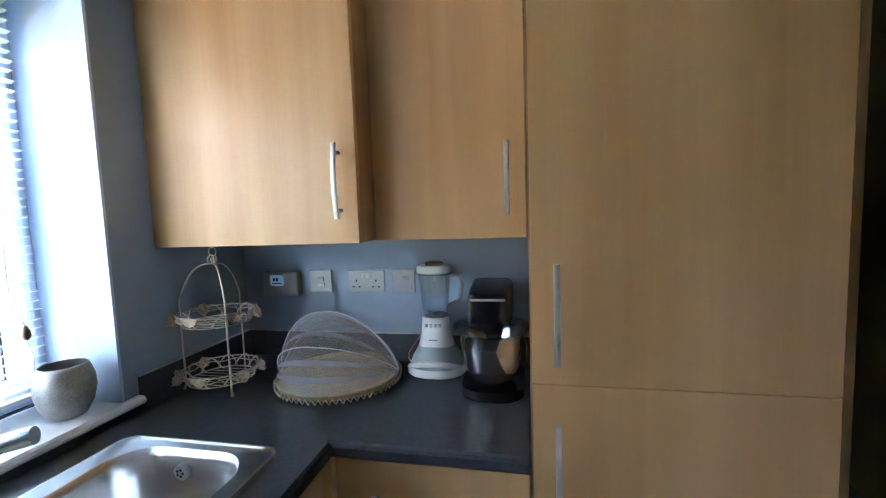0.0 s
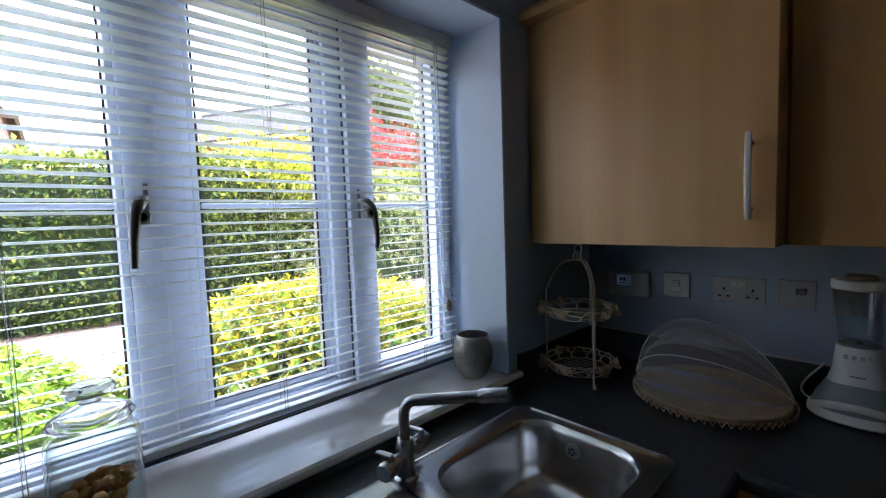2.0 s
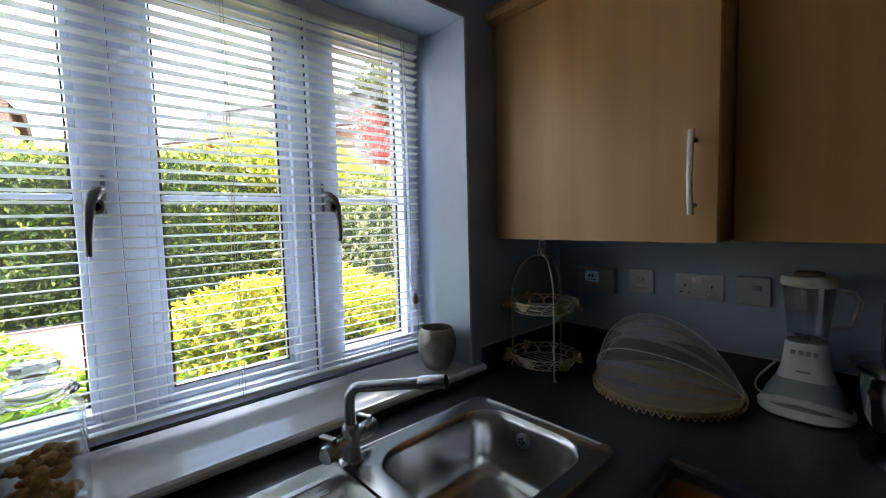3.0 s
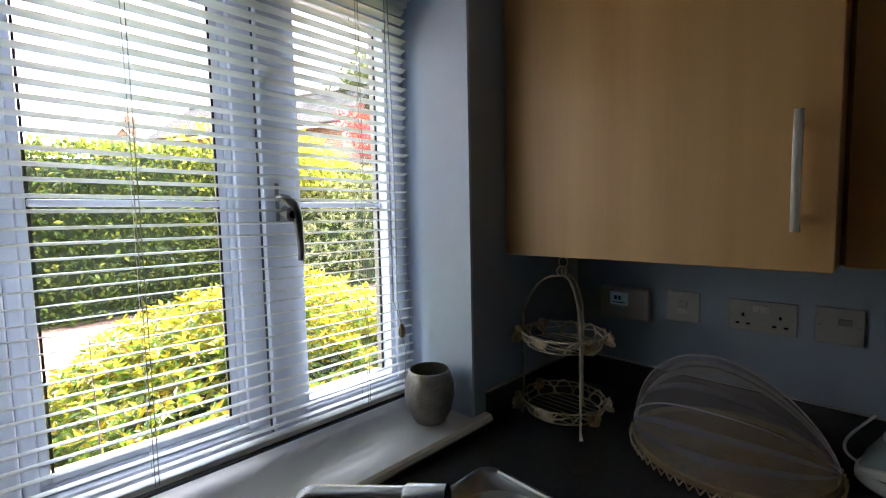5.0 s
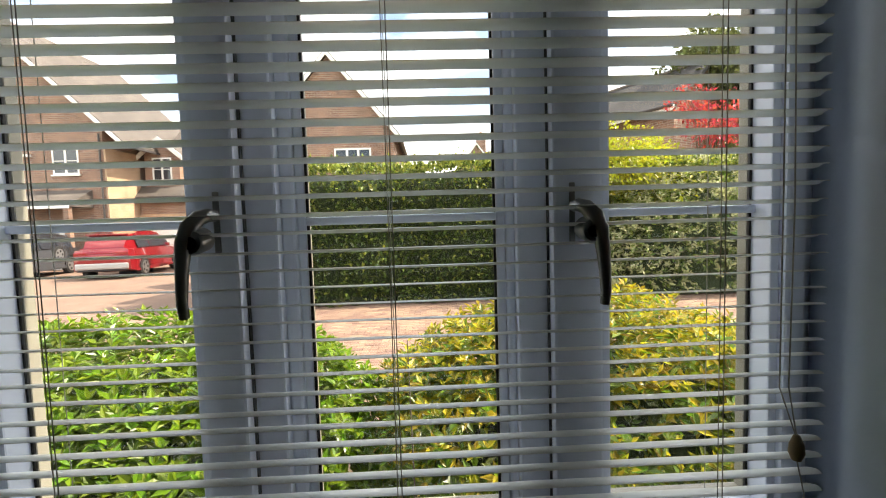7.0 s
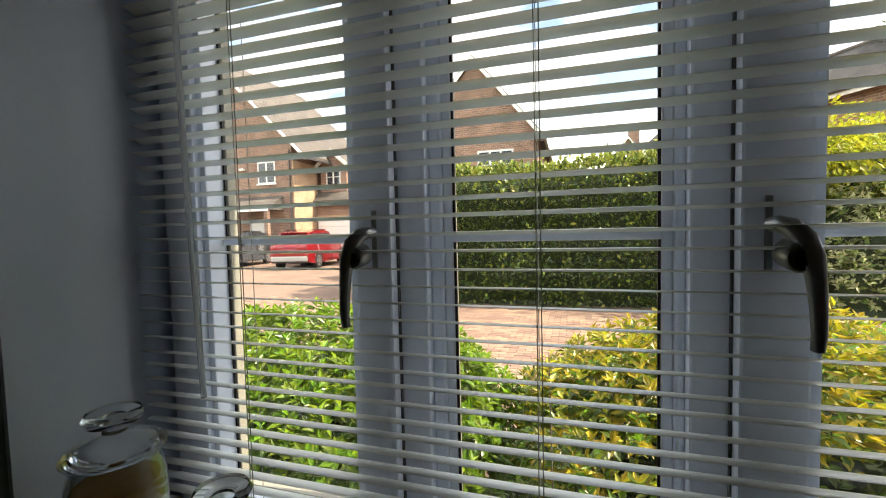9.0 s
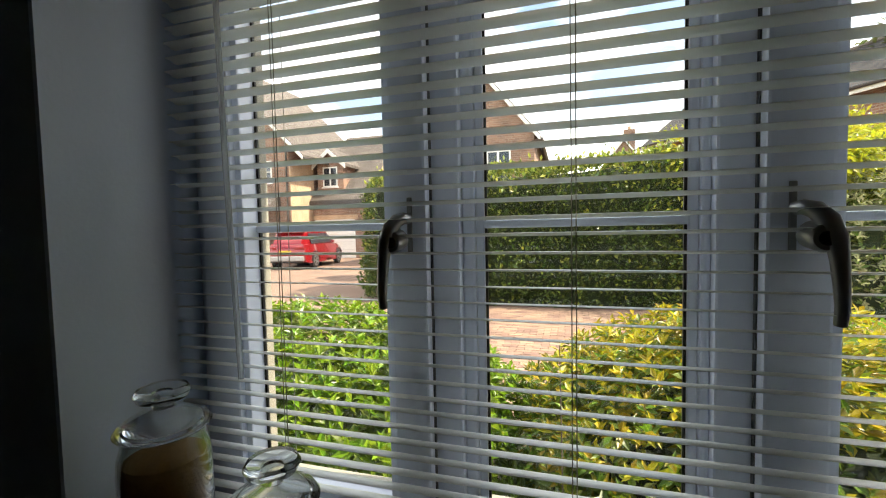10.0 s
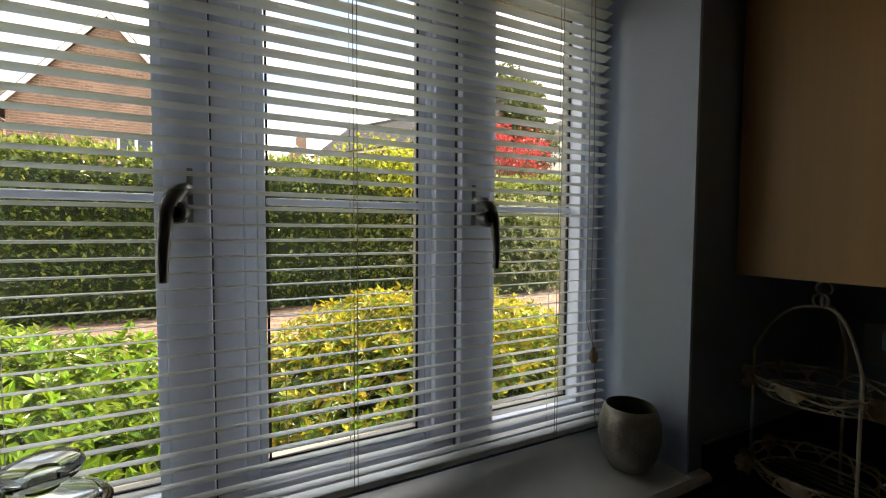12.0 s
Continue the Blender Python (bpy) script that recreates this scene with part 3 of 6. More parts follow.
def window_handle(parent, y, way):
    """A cockspur handle: a slotted plate on the sash, a knuckle and a hooked lever hanging down."""
    h = part("window_handle", boxes(((-0.2155, y + way * 0.008 - 0.0040, 1.452), (-0.2115, y + way * 0.008 + 0.0040, 1.538)), bevel=0.0015), M["dark_metal"], parent, "dull grey metal window handle")
    pts, rad = [], []
    for x, dy, z, r in ((-0.209, 0.008, 1.505, 0.008), (-0.200, 0.004, 1.506, 0.009), (-0.188, -0.003, 1.502, 0.0105), (-0.180, -0.011, 1.490, 0.0115), (-0.176, -0.017, 1.470, 0.011),
                        (-0.175, -0.020, 1.445, 0.009), (-0.175, -0.0225, 1.415, 0.0078), (-0.175, -0.0235, 1.390, 0.0070), (-0.179, -0.024, 1.372, 0.0065)):
        pts.append((x, y + way * dy, z))
        rad.append(r)
    part("lever", rod(pts, rad, 12), M["dark_metal"], h, "", True)
    ky = y - way * 0.007
    part("knuckle", rod([(-0.206, ky, 1.474), (-0.202, ky, 1.474), (-0.176, ky, 1.470), (-0.172, ky, 1.470)], [0.010, 0.0165, 0.0165, 0.0135], 18), M["dark_metal"], h, "", True)
    part("lock_barrel", rod([(-0.172, ky, 1.470), (-0.1695, ky, 1.470)], 0.0082, 14), M["dark"], h, "black lock barrel", True)


window_handle(sash_a, -1.402, 1)
window_handle(sash_b, -0.893, -1)

# ---- venetian blind ----
BX, PITCH, TOP = -0.187, 0.0240, 1.982
BY0, BY1 = -1.826, -0.558
blind = thing("venetian_blind", (BX, BY0, 0.965), "white aluminium venetian blind with open tilted slats", "blind")
part("head_rail", boxes(((BX - 0.014, BY0, TOP + 0.012), (BX + 0.014, BY1, Z_HEAD - 0.006)), bevel=0.003), M["slat"], blind, "white metal head rail")
TILT = radians(9.5)
sl = bmesh.new()
cs = []
for k in range(7):
    u = -1 + 2 * k / 6
    cs.append((u * 0.0125, 0.0022 * (1 - u * u)))
rows_ = []
for y in (BY0 + 0.003, BY0 + 0.0005 + 0.006, BY1 - 0.0065, BY1 - 0.003):
    inset = 0.6 if y in (BY0 + 0.003, BY1 - 0.003) else 1.0
    rows_.append([(sl.verts.new((math.cos(TILT) * a * inset + math.sin(TILT) * b * 0, y, b + math.sin(TILT) * a * inset)), sl.verts.new((math.cos(TILT) * a * inset, y, b - 0.0005 + math.sin(TILT) * a * inset))) for a, b in cs])
for r0, r1 in zip(rows_, rows_[1:]):
    for k in range(6):
        sl.faces.new((r0[k][0], r1[k][0], r1[k + 1][0], r0[k + 1][0]))
        sl.faces.new((r0[k][1], r0[k + 1][1], r1[k + 1][1], r1[k][1]))
    for k in (0, 6):
        sl.faces.new((r0[k][0], r0[k][1], r1[k][1], r1[k][0]))
for r in (rows_[0], rows_[-1]):
    for k in range(6):
        sl.faces.new((r[k][0], r[k + 1][0], r[k + 1][1], r[k][1]))
bmesh.ops.recalc_face_normals(sl, faces=sl.faces)
bmesh.ops.translate(sl, vec=(BX, 0, TOP), verts=sl.verts)
first = part("slat", sl, M["slat"], blind, "", True)
count = int((TOP - 1.000) / PITCH)
rng = random.Random(5)
for k in range(1, count + 1):
    s = new("slat", first.data)
    s.parent = blind
    sag = rng.uniform(-0.0012, 0.0012)
    s.location = (rng.uniform(-0.001, 0.001), rng.uniform(-0.002, 0.002), -k * PITCH + sag)
    s.rotation_euler = (rng.uniform(-0.0009, 0.0009), 0, 0)
ZB = TOP - (count + 1) * PITCH
part("bottom_rail", boxes(((BX - 0.013, BY0 + 0.002, ZB - 0.006), (BX + 0.013, BY1 - 0.002, ZB + 0.006)), bevel=0.003), M["slat"], blind, "white bottom rail")
for y in (-1.605, -1.157, -0.715):
    for dx in (-0.0135, 0.0135):
        part("ladder_cord", rod([(BX + dx, y, ZB), (BX + dx, y + 0.001, 1.5), (BX + dx, y, TOP + 0.012)], 0.0007, 5), M["cord"], blind)
    part("lift_cord", rod([(BX + 0.0145, y + 0.006, ZB), (BX + 0.015, y + 0.007, TOP + 0.012)], 0.0008, 5), M["cord"], blind)
for dy in (0.0, 0.010):
    part("pull_cord", rod([(BX + 0.018, -0.625 - dy, TOP + 0.010), (BX + 0.019, -0.618 - dy * 1.6, 1.5), (BX + 0.020, -0.622 - dy * 1.3, 1.25), (BX + 0.021, -0.610, 1.178)], 0.0010, 5), M["cord"], blind)
knob = lathe([(0, -0.020), (0.006, -0.018), (0.0095, -0.008), (0.0085, 0.004), (0.004, 0.016), (0, 0.019)], (BX + 0.021, -0.610, 1.166), 14)
part("toggle", knob, M["knob"], blind, "brown wooden cord toggle", True)
part("cord_tail", rod([(BX + 0.021, -0.610, 1.150), (BX + 0.023, -0.600, 1.10), (BX + 0.02, -0.604, 1.04), (BX + 0.022, -0.598, 0.985)], 0.0009, 5), M["cord"], blind)
part("tilt_wand", rod([(BX + 0.022, -1.698, TOP + 0.006), (BX + 0.024, -1.690, 1.6), (BX + 0.026, -1.676, 1.250)], 0.0046, 8), M["wand"], blind, "clear acrylic tilt wand")

# ---- worktop and base units ----
WT0, WT1 = 0.872, 0.910
structure_parts = bmesh.new()
XS, YS = (0.0, 0.125, 0.490, 0.600, 1.063), (-3.2, -1.05, -0.61, -0.535, 0.0)
for i in range(4):
    for j in range(4):
        if (i == 3 and j < 3) or (i == 1 and j == 1):
            continue
        box(structure_parts, (XS[i], YS[j], WT0), (XS[i + 1], YS[j + 1], WT1))
bmesh.ops.remove_doubles(structure_parts, verts=structure_parts.verts, dist=0.0005)
double = {}
for f in structure_parts.faces:
    double.setdefault(tuple(round(c, 4) for c in f.calc_center_median()), []).append(f)
bmesh.ops.delete(structure_parts, geom=[f for fs in double.values() if len(fs) > 1 for f in fs], context="FACES_ONLY")
worktop = thing("worktop", (0.3, -0.3, WT0), "black speckled laminate worktop round the corner", "worktop")
part("slab", structure_parts, M["worktop"], worktop)
prof = [(0, 0), (0.010, 0), (0.015, 0.006), (0.015, 0.026), (0.012, 0.034), (0.006, 0.038), (0, 0.038)]
part("edging", prism([(0.600 + a, WT0 + b) for a, b in prof], "y", -3.2, -0.550), M["worktop"], worktop)
part("edging", prism([(-0.535 - a, WT0 + b) for a, b in prof], "x", 0.600, 1.063), M["worktop"], worktop)
up = thing("upstand", (0.3, -0.01, WT1), "black laminate upstand along the wall", "upstand")
part("strip", boxes(((0.0, -0.013, WT1), (1.063, 0.0, 1.006)), bevel=0.0025), M["worktop"], up)
part("strip", boxes(((0.0, -0.474, WT1), (0.013, -0.0135, 1.006)), bevel=0.0025), M["worktop"], up)
part("strip", boxes(((0.0, -3.2, WT1), (0.010, -0.4745, 0.9305))), M["worktop"], up)

part("sealant", boxes(((0.013, -0.006, 1.0062), (1.063, -0.0005, 1.0095)), ((0.0005, -0.474, 1.0062), (0.006, -0.0065, 1.0095))), M["plug_white"], up, "pale sealant line")


def bow_handle(parent, x, y, z0, z1, way=(0, -1, 0)):
    """A bowed bar handle on two short posts; (x, y) is the door's face."""
    w = Vector(way)
    base = Vector((x, y, 0))
    pts = []
    for k in range(9):
        u = k / 8
        out = 0.028 + 0.008 * math.sin(math.pi * u)
        pts.append(base + w * out + Vector((0, 0, z0 + u * (z1 - z0))))
    bm = bmesh.new()
    side = Vector((1, 0, 0)) if abs(w.y) > 0.5 else Vector((0, 1, 0))
    rings = []
    for p in pts:
        ring = [bm.verts.new(p + side * a + w * b) for a, b in ((-0.0065, -0.003), (0.0065, -0.003), (0.0055, 0.003), (0, 0.0042), (-0.0055, 0.003))]
        rings.append(ring)
    for a, b in zip(rings, rings[1:]):
        for i in range(5):
            bm.faces.new((a[i], a[(i + 1) % 5], b[(i + 1) % 5], b[i]))
    bm.faces.new(rings[0])
    bm.faces.new(rings[-1])
    bmesh.ops.recalc_face_normals(bm, faces=bm.faces)
    h = part("handle", bm, M["chrome"], parent, "brushed nickel bow handle", True)
    for z in (z0 + 0.022, z1 - 0.022):
        part("post", rod([base + Vector((0, 0, z)), base + w * 0.031 + Vector((0, 0, z))], 0.005, 10), M["dark_metal"], h, "", True)


def unit(name, lo, hi, doors, label, handles=(), front="y", category="cabinet"):
    """A cabinet: its carcass from lo to hi, and doors (lo, hi) with a bevelled edge; handles: (door index, x, z0, z1)."""
    c = thing(name, ((lo[0] + hi[0]) / 2, (lo[1] + hi[1]) / 2, lo[2]), label, category)
    # Body in the darkened oak, so its sides carry painted shade.
    part("body", boxes((lo, hi)), M["oak_shaded"], c)
    made = [part("door", boxes((a, b), bevel=0.0018), M["oak"], c) for a, b in doors]
    for i, x, y, z0, z1 in handles:
        bow_handle(made[i], x, y, z0, z1, (0, -1, 0) if front == "y" else (1, 0, 0))
    return c


# wall units
CB, CT = 1.357, 2.045
unit("wall_cabinet", (0.018, -0.370, CB + 0.002), (0.640, -0.001, CT), [((0.008, -0.390, CB), (0.640, -0.3715, CT))], "oak-effect wall cabinet with a plain slab door beside the window",
     [(0, 0.594, -0.390, 1.422, 1.612)])
unit("wall_cabinet", (0.6405, -0.272, CB + 0.002), (1.064, -0.001, CT), [((0.648, -0.292, CB), (1.062, -0.2735, CT))], "shallower oak-effect wall cabinet beside the tall unit",
     [(0, 1.014, -0.292, 1.418, 1.607)])
part("filler_strip", boxes(((0.001, -0.366, CB + 0.001), (0.0065, -0.001, CT))), M["carcass"], bpy.data.objects["wall_cabinet"], "white filler strip")
corn = thing("cornice", (0.3, -0.38, CT), "oak-effect cornice strip along the wall cabinets", "cornice")
part("moulding", prism([(-0.425, CT + 0.004), (-0.425, CT + 0.026), (-0.405, CT + 0.050), (-0.30, CT + 0.050), (-0.30, CT + 0.001), (-0.405, CT + 0.001)], "x", -0.0 + 0.002, 0.664), M["oak"], corn)
part("moulding", prism([(-0.327, CT + 0.004), (-0.327, CT + 0.026), (-0.307, CT + 0.050), (-0.20, CT + 0.050), (-0.20, CT + 0.001), (-0.307, CT + 0.001)], "x", 0.6645, 1.064), M["oak"], corn)
# tall unit
unit("tall_cabinet", (1.066, -0.530, 0.0), (1.640, -0.001, 2.140), [((1.070, -0.550, 1.0735), (1.612, -0.5315, 2.130)), ((1.070, -0.550, 0.150), (1.612, -0.5315, 1.0715))],
     "tall oak-effect larder cabinet with two plain doors", [(0, 1.119, -0.550, 1.122, 1.322), (1, 1.119, -0.550, 0.802, 1.000)], category="tall cabinet")
# base units
unit("base_cabinet", (0.640, -0.505, 0.15), (1.062, -0.02, 0.871), [((0.607, -0.525, 0.155), (1.060, -0.5065, 0.866))], "oak-effect base cabinet under the black worktop",
     [(0, 0.712, -0.525, 0.60, 0.79)])
unit("base_cabinet", (0.02, -1.20, 0.15), (0.565, -0.60, 0.740), [((0.5665, -1.198, 0.155), (0.585, -0.545, 0.866))], "oak-effect sink cabinet under the window worktop",
     [(0, 0.585, -1.15, 0.60, 0.79)], "x")
for y in (-1.80, -2.40, -3.00):
    unit("base_cabinet", (0.02, y, 0.15), (0.565, y + 0.598, 0.871), [((0.5665, y + 0.002, 0.155), (0.585, y + 0.596, 0.866))], "oak-effect base cabinet under the window worktop",
         [(0, 0.585, y + 0.05, 0.60, 0.79)], "x")
part("corner_post", boxes(((0.5665, -0.5435, 0.155), (0.6045, -0.5065, 0.866))), M["oak"], bpy.data.objects["base_cabinet"], "oak-effect corner post")
pl = thing("plinth", (0.55, -1, 0), "oak-effect plinth under the base cabinets", "plinth")
part("board", boxes(((0.50, -3.2, 0.0), (0.516, -0.462, 0.149))), M["oak"], pl)
part("board", boxes(((0.5165, -0.478, 0.0), (1.064, -0.462, 0.149))), M["oak"], pl)

# ---- sink and tap ----
sink = thing("sink", (0.30, -0.83, WT1), "stainless steel inset sink with a ribbed drainer", "sink")


def bowl_loops(specs):
    return [rounded(x0, y0, x1, y1, z, r, 7) for x0, y0, x1, y1, z, r in specs]


part("bowl", loft(bowl_loops([(0.104, -1.060, 0.522, -0.594, 0.9102, 0.040), (0.106, -1.060, 0.520, -0.596, 0.9165, 0.039), (0.113, -1.060, 0.513, -0.603, 0.9175, 0.036),
                              (0.120, -1.058, 0.506, -0.609, 0.9130, 0.034), (0.150, -1.010, 0.477, -0.625, 0.9128, 0.085), (0.155, -1.005, 0.472, -0.630, 0.909, 0.082),
                              (0.161, -0.999, 0.466, -0.636, 0.895, 0.080), (0.170, -0.990, 0.457, -0.645, 0.800, 0.078), (0.176, -0.984, 0.451, -0.651, 0.770, 0.075),
                              (0.190, -0.970, 0.437, -0.665, 0.757, 0.065), (0.215, -0.945, 0.412, -0.690, 0.752, 0.050)]), False, True), M["steel"], sink, "", True)
part("drainer", loft(bowl_loops([(0.104, -1.62, 0.520, -1.0605, 0.9102, 0.030), (0.106, -1.618, 0.518, -1.0605, 0.9165, 0.029), (0.113, -1.611, 0.511, -1.0605, 0.9175, 0.026), (0.122, -1.602, 0.502, -1.0605, 0.9130, 0.022)]), False, True), M["steel"], sink, "", True)
for k in range(8):
    x = 0.150 + k * 0.038
    part("rib", boxes(((x, -1.56, 0.9125), (x + 0.014, -1.10 - 0.02 * (k % 2), 0.9165)), bevel=0.0018), M["steel"], sink)
part("overflow", rod([(0.292, -0.638, 0.866), (0.292, -0.646, 0.866), (0.292, -0.648, 0.866)], [0.018, 0.018, 0.015], 22), M["dark_metal"], sink, "dull metal overflow ring", True)
for a in range(5):
    hx, hz = 0.292 + 0.0075 * math.cos(a * 1.257), 0.866 + 0.0075 * math.sin(a * 1.257)
    part("hole", rod([(hx, -0.6475, hz), (hx, -0.6487, hz)], 0.0032, 8), M["dark"], sink)
part("waste", lathe([(0.044, 0.0005), (0.044, 0.003), (0.036, 0.004), (0.030, 0.001), (0, 0.001)], (0.31, -0.83, 0.752), 24), M["chrome"], sink, "chrome waste", True)

TX, TY = 0.137, -1.036
tap = thing("kitchen_tap", (TX, TY, 0.913), "satin chrome mixer tap with two lever handles", "tap")
part("body", lathe([(0, 0.0), (0.027, 0.0), (0.027, 0.006), (0.021, 0.010), (0.019, 0.030), (0.020, 0.065), (0.017, 0.080), (0.0135, 0.085), (0, 0.085)], (TX, TY, 0.913), 20), M["tap"], tap, "", True)
tip = Vector((0.328, -0.929, 1.112))
top = Vector((TX, TY, 1.078))
flat_way = (Vector((tip.x, tip.y, 0)) - Vector((TX, TY, 0))).normalized()
sp = [Vector((TX, TY, 0.99)), Vector((TX, TY, 1.04))]
for k in range(1, 7):
    a = radians(90 * k / 6)
    sp.append(Vector((TX, TY, 1.045)) + flat_way * 0.03 * (1 - math.cos(a)) + Vector((0, 0, 0.036 * math.sin(a))))
last = sp[-1]
for u in (0.25, 0.5, 0.75):
    sp.append(last.lerp(tip, u))
part("spout", rod(sp, 0.0115, 14), M["tap"], tap, "", True)
part("nozzle", rod([last.lerp(tip, 0.70), last.lerp(tip, 0.72), tip], [0.0125, 0.0145, 0.0140], 16), M["tap"], tap, "", True)
cross = Vector((-0.30, 0.954, 0)).normalized()
for s in (-1, 1):
    c = Vector((TX, TY, 0.962))
    arm = part("valve", rod([c + cross * s * 0.012, c + cross * s * 0.034, c + cross * s * 0.036, c + cross * s * 0.072, c + cross * s * 0.076], [0.014, 0.014, 0.0185, 0.0185, 0.016], 16), M["tap"], tap, "", True)
    e = c + cross * s * 0.055
    part("lever", boxes(((-0.009, -0.007, 0.012), (0.030, 0.007, 0.030)), bevel=0.004), M["tap"], arm)
    lv = arm.children[-1]
    for v in lv.data.vertices:
        v.co += ORIGIN[tap]
    lv.matrix_basis = Matrix.Translation(e - ORIGIN[tap]) @ Matrix.Rotation(math.atan2(cross.x, -cross.y), 4, "Z")

# ---- sockets, switches and thermostat ----


def plate_thing(name, x0, x1, z0, z1, label, category, depth=0.009):
    p = thing(name, ((x0 + x1) / 2, 0, (z0 + z1) / 2), label, category)
    return p, part("face_plate", boxes(((x0, -depth, z0), (x1, -0.0005, z1)), bevel=0.002), M["plate"], p)


def rocker(p, x, z, w=0.010, h=0.018):
    part("rocker", boxes(((x - w / 2, -0.0125, z - h / 2), (x + w / 2, -0.0085, z + h / 2)), bevel=0.001), M["plug_white"], p)


def screws(p, *spots):
    for x, z in spots:
        part("screw", rod([(x, -0.0085, z), (x, -0.0098, z)], 0.0028, 10), M["dark_metal"], p)


p, _ = plate_thing("light_switch", 0.278, 0.360, 1.156, 1.238, "brushed steel fused switch plate", "switch")
part("rocker", boxes(((0.308, -0.0125, 1.198), (0.330, -0.0085, 1.212)), bevel=0.001), M["dark_metal"], p)
part("fuse_carrier", boxes(((0.305, -0.0115, 1.178), (0.333, -0.0085, 1.190)), bevel=0.001), M["plug_white"], p)
screws(p, (0.286, 1.197), (0.352, 1.197))
p, _ = plate_thing("double_socket", 0.426, 0.562, 1.157, 1.235, "brushed steel double wall socket", "socket")
part("insert", boxes(((0.476, -0.0105, 1.206), (0.512, -0.0085, 1.226)), bevel=0.001), M["plug_white"], p)
rocker(p, 0.486, 1.216)
rocker(p, 0.502, 1.216)
for x in (0.457, 0.531):
    for dx, dz, a, b in ((0, 0.010, 0.0022, 0.004), (-0.011, -0.012, 0.004, 0.002), (0.011, -0.012, 0.004, 0.002)):
        part("pin_hole", boxes(((x + dx - a, -0.0096, 1.188 + dz - b), (x + dx + a, -0.0088, 1.188 + dz + b))), M["dark"], p)
screws(p, (0.434, 1.196), (0.554, 1.196))
p, _ = plate_thing("light_switch", 0.592, 0.674, 1.156, 1.238, "brushed steel cooker spur switch plate", "switch")
part("rocker", boxes(((0.632, -0.0125, 1.200), (0.654, -0.0085, 1.214)), bevel=0.001), M["dark_metal"], p)
screws(p, (0.600, 1.197), (0.666, 1.197))
p, _ = plate_thing("light_switch", 0.704, 0.786, 1.150, 1.232, "brushed steel socket plate behind the blender", "socket")
rocker(p, 0.745, 1.205)
stat = thing("thermostat", (0.16, 0, 1.19), "grey plastic heating thermostat with a lit display", "thermostat")
part("case", boxes(((0.092, -0.030, 1.142), (0.236, -0.0005, 1.236)), bevel=0.008), M["grey_plastic"], stat)
part("display", boxes(((0.126, -0.0312, 1.184), (0.178, -0.0295, 1.222)), bevel=0.0006), M["lcd"], stat, "pale blue lit display")
part("digits", boxes(((0.138, -0.0318, 1.200), (0.146, -0.0310, 1.212)), ((0.150, -0.0318, 1.200), (0.158, -0.0310, 1.212)), ((0.132, -0.0318, 1.190), (0.170, -0.0310, 1.193))), M["dark"], stat)

# ---- things on the worktop ----


def ring_pts(cx, cy, z, r, n=32, wob=0.0, ph=0.0, zw=0.0):
    return [(cx + (r + wob * math.sin(5 * a + ph)) * math.cos(a), cy + (r + wob * math.sin(5 * a + ph)) * math.sin(a), z + zw * math.sin(7 * a + ph)) for a in (k * math.tau / n for k in range(n))]


def flower(parent, c, out, size):
    """A metal rose: two rounds of cupped petals."""
    bm = bmesh.new()
    out = Vector(out).normalized()
    q = out.to_track_quat("Z", "Y").to_matrix().to_4x4()
    heart = bm.verts.new(c)
    for rnd, (n, tilt, sz) in enumerate(((5, 35, 1.0), (4, 62, 0.65))):
        for k in range(n):
            m = Matrix.Translation(c) @ q @ Matrix.Rotation(k * math.tau / n + rnd * 0.5, 4, "Z") @ Matrix.Rotation(radians(-tilt), 4, "Y")
            g = []
            for i in range(1, 4):
                u = i / 3
                w = math.sin(math.pi * (0.18 + 0.72 * u)) * 0.55
                g.append([bm.verts.new(m @ Vector((u * size * sz, s * w * size * sz, 0.25 * size * u * u + 0.12 * size * abs(s)))) for s in (-1, 0, 1)])
            for j in range(2):
                bm.faces.new((heart, g[0][j + 1], g[0][j]))
            for a, b in zip(g, g[1:]):
                for j in range(2):
                    bm.faces.new((a[j], a[j + 1], b[j + 1], b[j]))
    part("rose", bm, M["petal"], parent, "aged cream metal rose", True)


CX, CY = 0.122, -0.300
stand = thing("cake_stand", (CX, CY, WT1), "cream wire two-tier cake stand with metal roses", "cake stand")
LEGS = []
for k, ang in enumerate((-38, 90, 200)):
    a = radians(ang)
    ux, uy = math.cos(a), math.sin(a)
    R = 0.106
    pts = [(CX + ux * (R + 0.006), CY + uy * (R + 0.006), WT1 + 0.004), (CX + ux * R, CY + uy * R, WT1 + 0.02), (CX + ux * R, CY + uy * R, 1.10), (CX + ux * R, CY + uy * R, 1.195)]
    for t in range(1, 9):
        u = t / 8
        pts.append((CX + ux * R * (1 - u) ** 0.62, CY + uy * R * (1 - u) ** 0.62, 1.195 + 0.105 * (1 - (1 - u) ** 1.8)))
    part("leg", rod(pts, [0.0055, 0.003] + [0.003] * (len(pts) - 2), 8), M["cream_metal"], stand, "", True)
    sc = [(CX + ux * (0.004 + 0.012 * math.sin(v)), CY + uy * (0.004 + 0.012 * math.sin(v)), 1.312 - 0.013 * math.cos(v)) for v in (i * 0.55 for i in range(12))]
    part("scroll", rod(sc, 0.0025, 6), M["cream_metal"], stand, "", True)
part("hanging_loop", rod([(CX + 0.013 * math.sin(v), CY, 1.336 - 0.013 * math.cos(v)) for v in (i * math.tau / 16 for i in range(16))], 0.002, 6, True), M["cream_metal"], stand, "", True)
